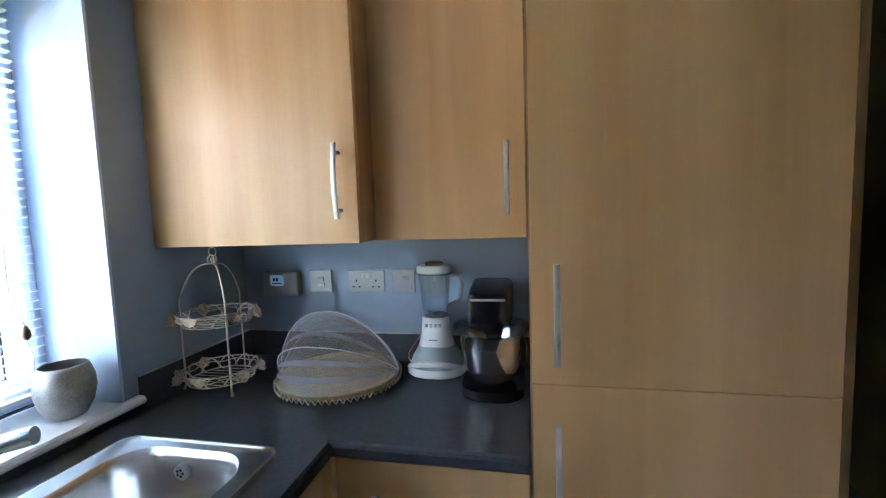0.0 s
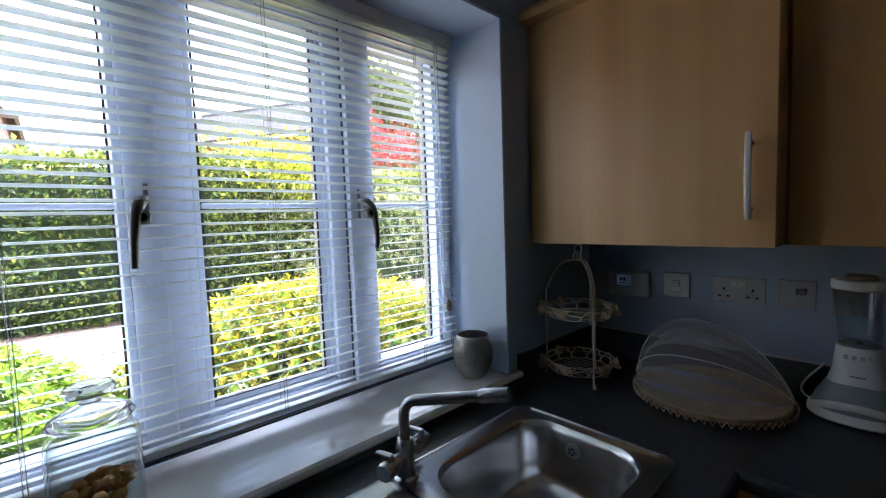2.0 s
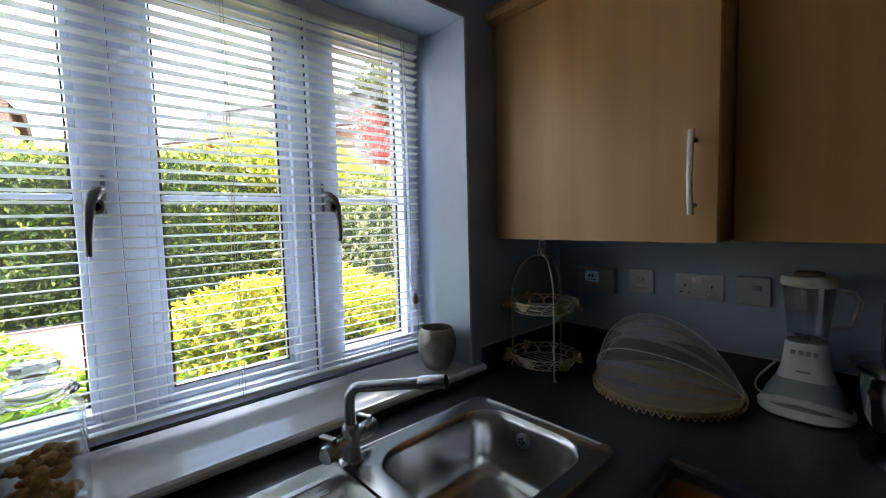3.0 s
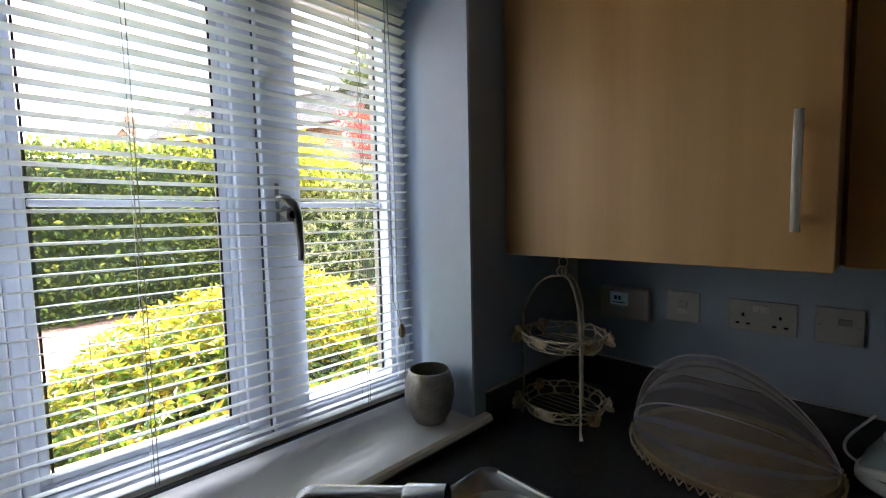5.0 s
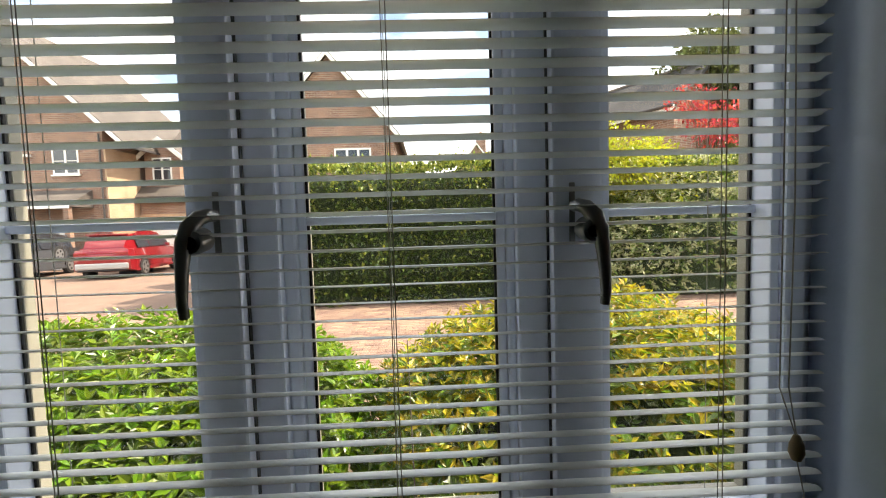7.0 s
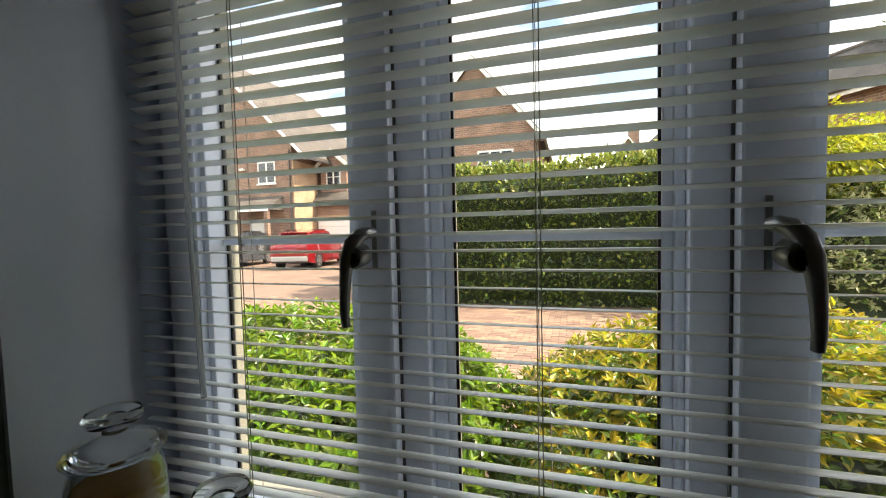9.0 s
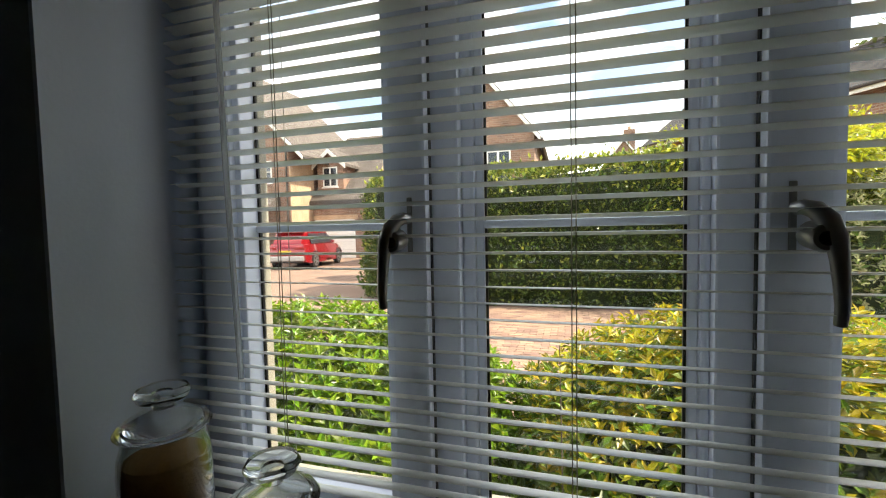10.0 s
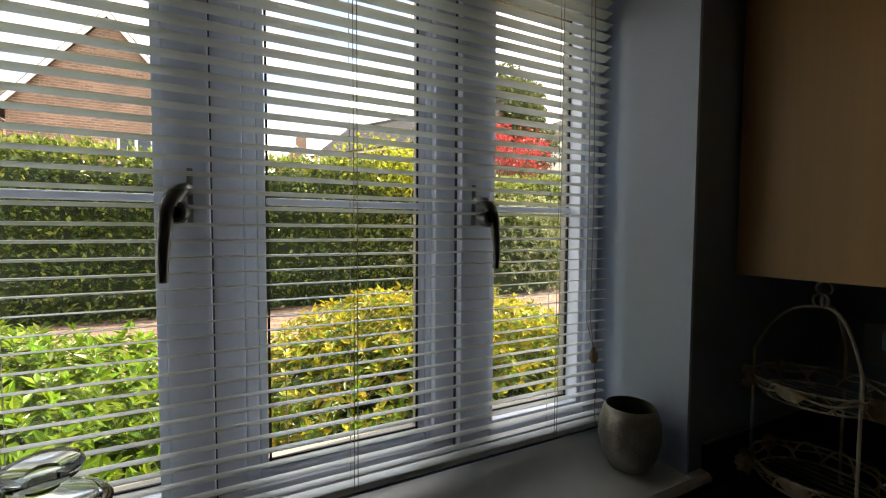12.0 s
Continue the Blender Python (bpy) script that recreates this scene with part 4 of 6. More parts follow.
for tier, z in enumerate((1.120, 0.945)):
    for i, (dz, rr, wob) in enumerate(((0.0, 0.094, 0.0), (0.020, 0.104, 0.005), (0.032, 0.107, 0.0))):
        part("ring", rod(ring_pts(CX, CY, z + dz, rr, 40, wob, tier * 1.3, 0.004 if wob else 0), 0.0022, 6, True), M["cream_metal"], stand, "", True)
    for k in range(9):
        y = -0.088 + k * 0.022
        hw = math.sqrt(max(0.0, 0.094 ** 2 - y * y))
        part("wire", rod([(CX - hw, CY + y, z), (CX + hw, CY + y, z)], 0.0012, 5), M["cream_metal"], stand)
    for k in range(12):
        a0 = k * math.tau / 12 + tier * 0.2
        pts = []
        for i in range(9):
            u = i / 8
            a = a0 + u * 0.62
            pts.append((CX + (0.095 + 0.015 * math.sin(math.pi * u)) * math.cos(a), CY + (0.095 + 0.015 * math.sin(math.pi * u)) * math.sin(a), z + 0.001 + 0.034 * math.sin(math.pi * u)))
        part("tendril", rod(pts, 0.0026, 5), M["petal" if k % 2 else "cream_metal"], stand)
    for k, ang in enumerate((218, 268, 330, 20, 150)):
        a = radians(ang + tier * 7)
        if k == 1:
            leafb = bmesh.new()
            cen = Vector((CX + 0.108 * math.cos(a), CY + 0.108 * math.sin(a), z + 0.022))
            out = Vector((math.cos(a), math.sin(a), 0.2))
            sd = out.cross(Vector((0, 0, 1))).normalized()
            vs = [leafb.verts.new(cen + sd * 0.024 * math.cos(t) + Vector((0, 0, 1)) * 0.014 * math.sin(t) + out * 0.006 * math.sin(2 * t)) for t in (i * math.tau / 14 for i in range(14))]
            mid = leafb.verts.new(cen + out * 0.006)
            for i in range(14):
                leafb.faces.new((vs[i], vs[(i + 1) % 14], mid))
            part("leaf", leafb, M["petal"], stand, "cream metal leaf", True)
        else:
            flower(stand, Vector((CX + 0.098 * math.cos(a), CY + 0.098 * math.sin(a), z + 0.016)), (math.cos(a), math.sin(a), 0.35), 0.038 if k == 0 else 0.030)

FX, FY, FR = 0.468, -0.200, 0.192
cover = thing("food_cover", (FX, FY, WT1), "round cane food tray under a white netting dome", "food cover")
part("tray", lathe([(0, 0.004), (FR * 0.86, 0.004), (FR * 0.97, 0.012), (FR, 0.028), (FR * 0.975, 0.031), (FR * 0.95, 0.018), (FR * 0.85, 0.010), (0, 0.010)], (FX, FY, WT1), 48), M["cane"], cover, "woven cane tray", True)
for k in range(64):
    a = k * math.tau / 64
    b = (k + 0.5) * math.tau / 64
    c = (k + 1) * math.tau / 64
    part("lashing", rod([(FX + (FR + 0.002) * math.cos(a), FY + (FR + 0.002) * math.sin(a), WT1 + 0.006), (FX + (FR + 0.005) * math.cos(b), FY + (FR + 0.005) * math.sin(b), WT1 + 0.022),
                         (FX + (FR + 0.002) * math.cos(c), FY + (FR + 0.002) * math.sin(c), WT1 + 0.006)], 0.0022, 4), M["petal"], cover)
axis = Vector((0.985, 0.17, 0)).normalized()
side = Vector((-axis.y, axis.x, 0))
HOOPS = (0.0, 40.0, 90.0, 138.0, 180.0)


def net_reach(u):
    """How far the hoops stand out at the share u of the way between the pivots: fuller near one end."""
    return (max(u, 0.0) ** 0.46) * (max(1 - u, 0.0) ** 0.70) / (0.397 ** 0.46 * 0.603 ** 0.70)


def net_point(th, u, grow=0.0):
    a = radians(th)
    w = net_reach(u)
    return Vector((FX, FY, WT1 + 0.026)) + axis * (2 * u - 1) * (FR - 0.004) + (side * (-math.cos(a)) * (FR - 0.004 + grow) * min(1.0, math.sqrt(max(0.0, 1 - (2 * u - 1) ** 2)) / max(w, 1e-6)) + Vector((0, 0, math.sin(a) * (0.196 + grow)))) * w


net = bmesh.new()
N1, N2 = 36, 8
NET_FOLDS = sum(1 << k for k in (2, 5, 11, 18, 24))
grid = []
for h0, h1_ in zip(HOOPS, HOOPS[1:]):
    for j in range(N2 + (h1_ == 180.0)):
        f = j / N2
        row = []
        for i in range(N1 + 1):
            u = i / N1
            u = u * u * (3 - 2 * u)
            p = net_point(h0, u).lerp(net_point(h1_, u), f)
            sag = 0.012 * math.sin(math.pi * f) * math.sin(math.pi * u)
            crease = 0.0030 * math.sin(6 * math.pi * f) * math.sin(math.pi * u)
            mid = Vector((FX, FY, WT1 + 0.03))
            row.append(net.verts.new(p - (p - mid).normalized() * (sag + crease)))
        grid.append(row)
for a, b in zip(grid, grid[1:]):
    for i in range(N1):
        f = net.faces.new((a[i], a[i + 1], b[i + 1], b[i]))
        f.material_index = 1 if (NET_FOLDS >> grid.index(a)) & 1 or i < 2 or i > N1 - 4 else 0
bmesh.ops.remove_doubles(net, verts=net.verts, dist=0.0004)
part("netting", net, [M["net"], M["net_fold"]], cover, "white see-through netting", True)
for th in HOOPS[1:4]:
    pts = []
    for i in range(29):
        u = i / 28
        pts.append(net_point(th, u * u * (3 - 2 * u), 0.002))
    part("hoop", rod(pts, 0.0020, 6), M["rib"], cover, "cane hoop in a netting seam", True)

BLX, BLY = 0.765, -0.095
blender_ = thing("blender", (BLX, BLY, WT1), "white and grey-green jug blender", "blender")


def oval(z, rx, ry, n=32, p=2.4):
    out = []
    for k in range(n):
        a = k * math.tau / n
        c, s = math.cos(a), math.sin(a)
        out.append((BLX + rx * abs(c) ** (2 / p) * (1 if c >= 0 else -1), BLY + ry * abs(s) ** (2 / p) * (1 if s >= 0 else -1), WT1 + z))
    return out


part("foot", loft([oval(0.004, 0.090, 0.078), oval(0.010, 0.096, 0.083), oval(0.022, 0.095, 0.082), oval(0.030, 0.090, 0.079)]), M["white_plastic"], blender_, "", True)
part("base", loft([oval(0.030, 0.088, 0.077), oval(0.055, 0.080, 0.070), oval(0.080, 0.066, 0.060), oval(0.098, 0.056, 0.054)]), M["green_plastic"], blender_, "grey-green lower housing", True)
wave = []
for k in range(25):
    a = radians(200 + 140 * k / 24)
    wave.append((BLX + 0.091 * math.cos(a), BLY + 0.080 * math.sin(a), WT1 + 0.024 + 0.028 * math.sin(math.pi * k / 24)))
part("trim_band", rod(wave, 0.0095, 8), M["white_plastic"], blender_, "white wavy band", True)
part("collar", loft([oval(0.094, 0.058, 0.055), oval(0.125, 0.049, 0.047), oval(0.165, 0.045, 0.043), oval(0.188, 0.043, 0.042), oval(0.190, 0.036, 0.036)]), M["white_plastic"], blender_, "white motor collar", True)
for k, dx in enumerate((-0.022, -0.007, 0.008, 0.022)):
    part("button", boxes(((BLX + dx - 0.004, BLY - 0.0475, WT1 + 0.160), (BLX + dx + 0.004, BLY - 0.040, WT1 + 0.170)), bevel=0.001), M["grey_plastic"], blender_)
part("label_bar", boxes(((BLX - 0.014, BLY - 0.0515, WT1 + 0.118), (BLX + 0.014, BLY - 0.045, WT1 + 0.121))), M["dark_metal"], blender_)
jug = part("jug", loft([oval(0.190, 0.038, 0.038, 32, 2.2), oval(0.205, 0.040, 0.040, 32, 2.2), oval(0.330, 0.053, 0.053, 32, 2.2), oval(0.330, 0.0505, 0.0505, 32, 2.2), oval(0.208, 0.038, 0.038, 32, 2.2)], True, True), M["jug"], blender_, "clear glass jug", True)
part("jug_handle", rod([(BLX + 0.050, BLY - 0.004, WT1 + 0.322), (BLX + 0.082, BLY - 0.004, WT1 + 0.318), (BLX + 0.092, BLY - 0.004, WT1 + 0.295), (BLX + 0.080, BLY - 0.004, WT1 + 0.240), (BLX + 0.045, BLY - 0.004, WT1 + 0.222)], 0.006, 8), M["wand"], blender_, "clear glass handle", True)
part("blade", boxes(((BLX - 0.025, BLY - 0.003, WT1 + 0.200), (BLX + 0.025, BLY + 0.003, WT1 + 0.204)), ((BLX - 0.006, BLY - 0.006, WT1 + 0.191), (BLX + 0.006, BLY + 0.006, WT1 + 0.203))), M["steel"], blender_)
part("lid", loft([oval(0.328, 0.053, 0.053, 32, 2.2), oval(0.332, 0.0565, 0.0565, 32, 2.2), oval(0.348, 0.0565, 0.0565, 32, 2.2), oval(0.353, 0.053, 0.053, 32, 2.2)]), M["white_plastic"], blender_, "white lid", True)
part("cap", lathe([(0, 0.353), (0.030, 0.353), (0.030, 0.361), (0.026, 0.364), (0, 0.364)], (BLX, BLY, WT1), 24), M["knob"], blender_, "brown filler cap", True)
flex = []
for k in range(15):
    u = k / 14
    flex.append((BLX - 0.088 - 0.034 * math.sin(math.pi * u) + 0.02 * u, BLY + 0.02 + 0.066 * u, WT1 + 0.02 + 0.085 * u * u))
part("flex", rod(flex, 0.0030, 7), M["white_plastic"], blender_, "white mains flex", True)

MX, MY = 0.955, -0.205
mixer = thing("stand_mixer", (MX, MY, WT1), "black stand mixer with a steel bowl and splash guard", "stand mixer")
part("base", loft([rounded(MX - 0.085, MY - 0.105, MX + 0.092, MY + 0.150, WT1 + z, r, 6) for z, r in ((0.003, 0.07), (0.008, 0.075), (0.020, 0.075), (0.030, 0.070))]), M["dark"], mixer, "", True)
part("column", loft([rounded(MX - 0.050, MY + 0.075, MX + 0.050, MY + 0.150, WT1 + z, 0.03, 6) for z in (0.028, 0.10, 0.20, 0.250)]), M["dark"], mixer, "", True)
hd = []
for y, hw, z0, z1 in ((-0.092, 0.046, 0.214, 0.288), (-0.086, 0.055, 0.203, 0.298), (-0.02, 0.059, 0.196, 0.308), (0.08, 0.062, 0.196, 0.314), (0.145, 0.056, 0.205, 0.306), (0.155, 0.040, 0.225, 0.285)):
    ring = [(MX + px, MY + y, WT1 + pz) for px, pz, _ in rounded(-hw, z0, hw, z1, 0, 0.019, 5)]
    hd.append(ring)
part("head", loft(hd), M["dark"], mixer, "glossy black motor head", True)
part("chrome_trim", boxes(((MX - 0.048, MY - 0.0955, WT1 + 0.279), (MX + 0.048, MY - 0.087, WT1 + 0.285)), bevel=0.001), M["chrome"], mixer)
part("bowl", lathe([(0, 0.034), (0.045, 0.034), (0.066, 0.045), (0.082, 0.085), (0.090, 0.140), (0.092, 0.172), (0.097, 0.178), (0.094, 0.179), (0.089, 0.172), (0.079, 0.086), (0.060, 0.048), (0, 0.040)], (MX, MY - 0.005, WT1), 36), M["polished"], mixer, "polished steel mixing bowl", True)
part("splash_guard", lathe([(0.104, 0.176), (0.112, 0.184), (0.110, 0.196), (0.085, 0.206), (0.050, 0.208), (0.050, 0.205), (0.084, 0.202), (0.106, 0.193), (0.108, 0.185), (0.102, 0.178)], (MX, MY - 0.005, WT1), 36), M["jug"], mixer, "clear plastic splash guard", True)
part("bowl_handle", rod([(MX + 0.088, MY - 0.01, WT1 + 0.16), (MX + 0.100, MY - 0.015, WT1 + 0.145), (MX + 0.100, MY - 0.015, WT1 + 0.09), (MX + 0.079, MY - 0.01, WT1 + 0.075)], 0.004, 8), M["steel"], mixer, "", True)
part("speed_knob", rod([(MX - 0.049, MY + 0.11, WT1 + 0.12), (MX - 0.062, MY + 0.11, WT1 + 0.12)], 0.018, 18), M["chrome"], mixer, "", True)

# ---- things on the sill ----
VX, VY, VS = -0.072, -0.602, 1.07
votive = thing("tea_light_holder", (VX, VY, 0.955), "mottled silver tulip-shaped tea light holder", "candle holder")
CUP = [(0, 0.0), (0.031, 0.0), (0.036, 0.003), (0.051, 0.030), (0.058, 0.062), (0.0565, 0.090), (0.050, 0.112), (0.046, 0.121), (0.044, 0.122), (0.047, 0.112), (0.0535, 0.090), (0.055, 0.062), (0.051, 0.032), (0.030, 0.008), (0, 0.007)]
part("cup", lathe([(a * VS, b * VS) for a, b in CUP], (VX, VY, 0.955), 40), M["pumice"], votive, "", True)


def storage_jar(x, y, r, body_h, label, neck):
    """A lidded glass jar with a ball-topped glass lid."""
    z = 0.955
    j = thing("storage_jar", (x, y, z), label, "jar", "glass jars on the sill")
    outer = [(0, 0.0), (r * 0.92, 0.0), (r, 0.008), (r, body_h * 0.82), (r * 0.97, body_h * 0.90), (neck, body_h * 0.97), (neck + 0.002, body_h)]
    inner = [(neck - 0.003, body_h), (neck - 0.004, body_h * 0.965), (r * 0.97 - 0.005, body_h * 0.885), (r - 0.004, body_h * 0.81), (r - 0.004, 0.012), (r * 0.9, 0.007), (0, 0.007)]
    part("jar", lathe(outer + inner, (x, y, z), 40), M["jar_glass"], j, "clear glass body", True)
    lid = [(0, body_h + 0.004), (neck - 0.008, body_h + 0.004), (neck - 0.006, body_h + 0.0015), (neck + 0.006, body_h + 0.0015), (neck + 0.009, body_h + 0.006), (neck + 0.004, body_h + 0.014), (neck * 0.62, body_h + 0.026),
           (0.014, body_h + 0.031), (0.013, body_h + 0.038), (0.030, body_h + 0.044), (0.034, body_h + 0.052), (0.030, body_h + 0.059), (0.012, body_h + 0.062), (0, body_h + 0.062)]
    part("lid", lathe(lid, (x, y, z), 36), M["glass"], j, "glass lid with a round knob", True)
    return j


JX = -0.036
KX, KY = -0.030, -1.513
j1 = storage_jar(JX, -1.692, 0.056, 0.268, "tall clear glass jar filled with brown powder", 0.049)
part("contents", lathe([(0, 0.0085), (0.048, 0.0085), (0.0518, 0.014), (0.0518, 0.214), (0.049, 0.232), (0.03, 0.238), (0, 0.236)], (JX, -1.692, 0.955), 36), M["coffee"], j1, "brown powder", True)
j2 = storage_jar(KX, KY, 0.060, 0.196, "squat clear glass jar part filled with orange-brown biscuits", 0.047)
rng = random.Random(11)
for k in range(64):
    a, rr, zz = rng.uniform(0, math.tau), 0.041 * math.sqrt(rng.random()), 0.970 + 0.090 * rng.random()
    bm = bmesh.new()
    bmesh.ops.create_icosphere(bm, subdivisions=2, radius=1.0)
    sx, sy, sz = rng.uniform(0.009, 0.014), rng.uniform(0.009, 0.014), rng.uniform(0.007, 0.011)
    for v in bm.verts:
        w = 1 + 0.22 * noise.noise(v.co * 1.7 + Vector((k, 0, 0)))
        v.co = Vector((v.co.x * sx * w, v.co.y * sy * w, v.co.z * sz * w)) + Vector((KX + rr * math.cos(a), KY + rr * math.sin(a), zz))
    part("biscuit", bm, M["biscuit"], j2, "", True)
# Black strip that paints the shadow gap, with its dirt, behind the sill.
tr = thing("window_track", (-0.21, -1.2, 0.955), "dark strip standing for the shadow gap and dirt behind the sill", "trim", "", "structure")
part("strip", boxes(((-0.237, YA, 0.955), (-0.2235, YB, 0.960))), M["gasket"], tr)

# ---- outside: ground and paving ----
gm = bmesh.new()
bmesh.ops.create_grid(gm, x_segments=2, y_segments=2, size=400)
bmesh.ops.translate(gm, vec=(0, 0, GROUND - 0.03), verts=gm.verts)
structure("ground", gm, M["grass"], "grassy ground reaching to the horizon", "ground")
structure("pavement_far", boxes(((-30, -32, GROUND - 0.02), (-2.0, 26, GROUND - 0.012))), M["paving"], "pinkish block paving of the shared drive", "pavement")
structure("flower_bed", boxes(((-2.75, -6.5, GROUND - 0.012), (X_OUT, 3.5, GROUND + 0.03))), M["soil"], "dark bark soil bed under the window", "flower bed")

# ---- outside: foliage ----


def leaf_arrays(p, d, up, size, width=0.42, fold=0.18):
    """Vertices and faces of folded leaves: p base points, d unit directions, up unit normals, size lengths (all arrays)."""
    s = np.cross(d, up)
    s /= np.linalg.norm(s, axis=1, keepdims=True) + 1e-9
    L = size[:, None]
    base, tipp = p, p + d * L - up * L * 0.12
    mid = p + d * L * 0.48 - up * L * fold * 0.5
    le, ri = p + d * L * 0.45 + s * L * width * 0.5 + up * L * 0.05, p + d * L * 0.45 - s * L * width * 0.5 + up * L * 0.05
    v = np.stack([base, le, tipp, ri, mid], 1).reshape(-1, 3)
    f0 = np.array([[0, 1, 4], [1, 2, 4], [4, 2, 3], [0, 4, 3]])
    f = (np.arange(len(p))[:, None, None] * 5 + f0[None]).reshape(-1, 3)
    return v, f


def mesh_from(name, v, f, mats, index=None):
    me = bpy.data.meshes.new(name)
    me.from_pydata(v.tolist(), [], f.tolist())
    for m in mats:
        me.materials.append(m)
    if index is not None:
        me.polygons.foreach_set("material_index", np.repeat(index, 4).astype(np.int32))
    me.update()
    return me


def unit_rows(a):
    return a / (np.linalg.norm(a, axis=1, keepdims=True) + 1e-9)


def bush_surface(rs, n, centre, radii, wobble, seed, sq=0.8):
    """Shoot tips over a lumpy dome: points, outward directions and depth 0 (skin) to 1 (inside)."""
    d = unit_rows(rs.normal(size=(n, 3)))
    d[:, 2] = np.abs(d[:, 2]) * 1.0 - 0.12
    d = unit_rows(d)
    k = np.array([1 + wobble * (noise.noise(Vector(q) * 2.1 + Vector((seed, 0, 0))) + 0.6 * noise.noise(Vector(q) * 5.0 + Vector((0, seed, 0)))) for q in d.tolist()])
    deep = rs.random(n) ** 1.8 * 0.42
    e = np.abs(d) ** sq * np.sign(d)
    p = np.array(centre) + e * np.array(radii) * (k * (1 - deep))[:, None]
    return p, d, deep


def bush(name, centre, radii, shoots, whorl, size, mats, label, seed, wobble=0.16, pick=None, tip_share=0.5, sq=0.8):
    b = thing(name, (centre[0], centre[1], GROUND + 0.03), label, "bush")
    rs = np.random.RandomState(seed)
    # Solid dark core added as the bush's inner shade.
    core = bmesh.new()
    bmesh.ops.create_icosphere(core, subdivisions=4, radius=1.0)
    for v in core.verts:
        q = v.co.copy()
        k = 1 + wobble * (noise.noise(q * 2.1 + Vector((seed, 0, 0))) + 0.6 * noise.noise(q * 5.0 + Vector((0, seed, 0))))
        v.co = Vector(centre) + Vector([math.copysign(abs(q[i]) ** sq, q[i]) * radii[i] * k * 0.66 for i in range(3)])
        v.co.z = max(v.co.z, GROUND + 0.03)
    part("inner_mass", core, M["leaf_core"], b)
    for k in range(7):
        a = k * math.tau / 7
        part("stem", rod([(centre[0] + 0.08 * math.cos(a), centre[1] + 0.08 * math.sin(a), GROUND + 0.02), (centre[0] + 0.5 * radii[0] * math.cos(a), centre[1] + 0.5 * radii[1] * math.sin(a), centre[2] + 0.2)], [0.014, 0.006], 6), M["bark"], b)
    p, d, deep = bush_surface(rs, shoots, centre, radii, wobble, seed, sq)
    keep = p[:, 2] > GROUND + 0.05
    p, d, deep = p[keep], d[keep], deep[keep]
    axis_ = unit_rows(d * 0.75 + np.array([0, 0, 0.75]) + rs.normal(size=d.shape) * 0.28)
    P, D, U, S, K = [], [], [], [], []
    for w in range(whorl):
        az = rs.random(len(p)) * math.tau
        t1 = unit_rows(np.cross(axis_, rs.normal(size=axis_.shape)))
        lean = 0.35 + 0.75 * (w / whorl)
        dd = unit_rows(axis_ * (1.15 - lean) + t1 * (0.35 + lean * 0.8) + rs.normal(size=axis_.shape) * 0.10)
        uu = unit_rows(axis_ - dd * np.sum(axis_ * dd, 1, keepdims=True) + 0.05)
        P.append(p - axis_ * (w / whorl * size * 0.9)[..., None] if np.ndim(size) else p - axis_ * (w / whorl * size * 0.9))
        D.append(dd)
        U.append(uu)
        S.append(size * (0.7 + 0.6 * rs.random(len(p))) * (0.8 + 0.35 * w / whorl))
        young = (deep < 0.10) & (w < whorl * tip_share)
        K.append(np.where(young, 0, np.where(rs.random(len(p)) < 0.35, 0, 1)) if pick is None else pick(rs, p, deep, w, whorl))
    P, D, U, S, K = np.concatenate(P), np.concatenate(D), np.concatenate(U), np.concatenate(S), np.concatenate(K)
    near = np.argsort(-(P[:, 0] + 0.25 * P[:, 2]))
    chosen = near[:3000][rs.permutation(min(3000, len(near)))[:150]]
    rest = np.setdiff1d(np.arange(len(P)), chosen)
    v, f = leaf_arrays(P[rest], D[rest], U[rest], S[rest])
    o = np.array(ORIGIN[b])
    fo = new("foliage", mesh_from("foliage", v - o, f, mats, K[rest]))
    fo.parent = b
    tagged(fo, kind="stuff")
    shapes = []
    for m in mats:
        vv, ff = leaf_arrays(np.zeros((1, 3)), np.array([[0.0, 1.0, 0.0]]), np.array([[0.0, 0.0, 1.0]]), np.array([1.0]))
        shapes.append(mesh_from("leaf", vv, ff, [m]))
    for i in chosen.tolist():
        dd, uu = Vector(D[i]), Vector(U[i])
        xx = dd.cross(uu).normalized()
        uu = xx.cross(dd).normalized()
        lf = new("leaf", shapes[int(K[i])])
        lf.parent = b
        rot = Matrix((xx, dd, uu)).transposed().to_4x4()
        lf.matrix_basis = Matrix.Translation(Vector(P[i]) - ORIGIN[b]) @ rot @ Matrix.Scale(float(S[i]), 4)
    return b


def yellow_pick(rs, p, deep, w, whorl):
    up_ = np.clip((p[:, 2] - 0.55) / 0.5, 0, 1)
    young = rs.random(len(p)) < (0.26 + 0.62 * up_) * (1 - w / whorl * 0.45)
    return np.where(young & (deep < 0.22), 0, np.where(rs.random(len(p)) < 0.6, 1, 2))


bush("evergreen_bush", (-1.62, -0.34, 0.34), (0.86, 1.08, 0.79), 5600, 8, 0.051, [M["leaf_yellow"], M["leaf_mid"], M["leaf_green"]], "rounded bush with yellow-green young leaves", 3, 0.12, yellow_pick, 0.5, 0.95)
bush("evergreen_bush", (-1.55, -2.72, 0.34), (0.80, 1.38, 0.72), 5200, 8, 0.060, [M["leaf_green"], M["leaf_mid"]], "rounded bush with bright fresh green leaves", 9, 0.13, None, 0.7)
sprig = thing("young_shoot", (-1.01, -1.187, GROUND + 0.03), "single thin yellow-green shoot between the bushes", "shoot")
part("stem", rod([(-1.01, -1.187, GROUND + 0.03), (-1.015, -1.18, 0.6), (-1.01, -1.187, 1.10)], [0.005, 0.003, 0.0015], 6), M["bark"], sprig)
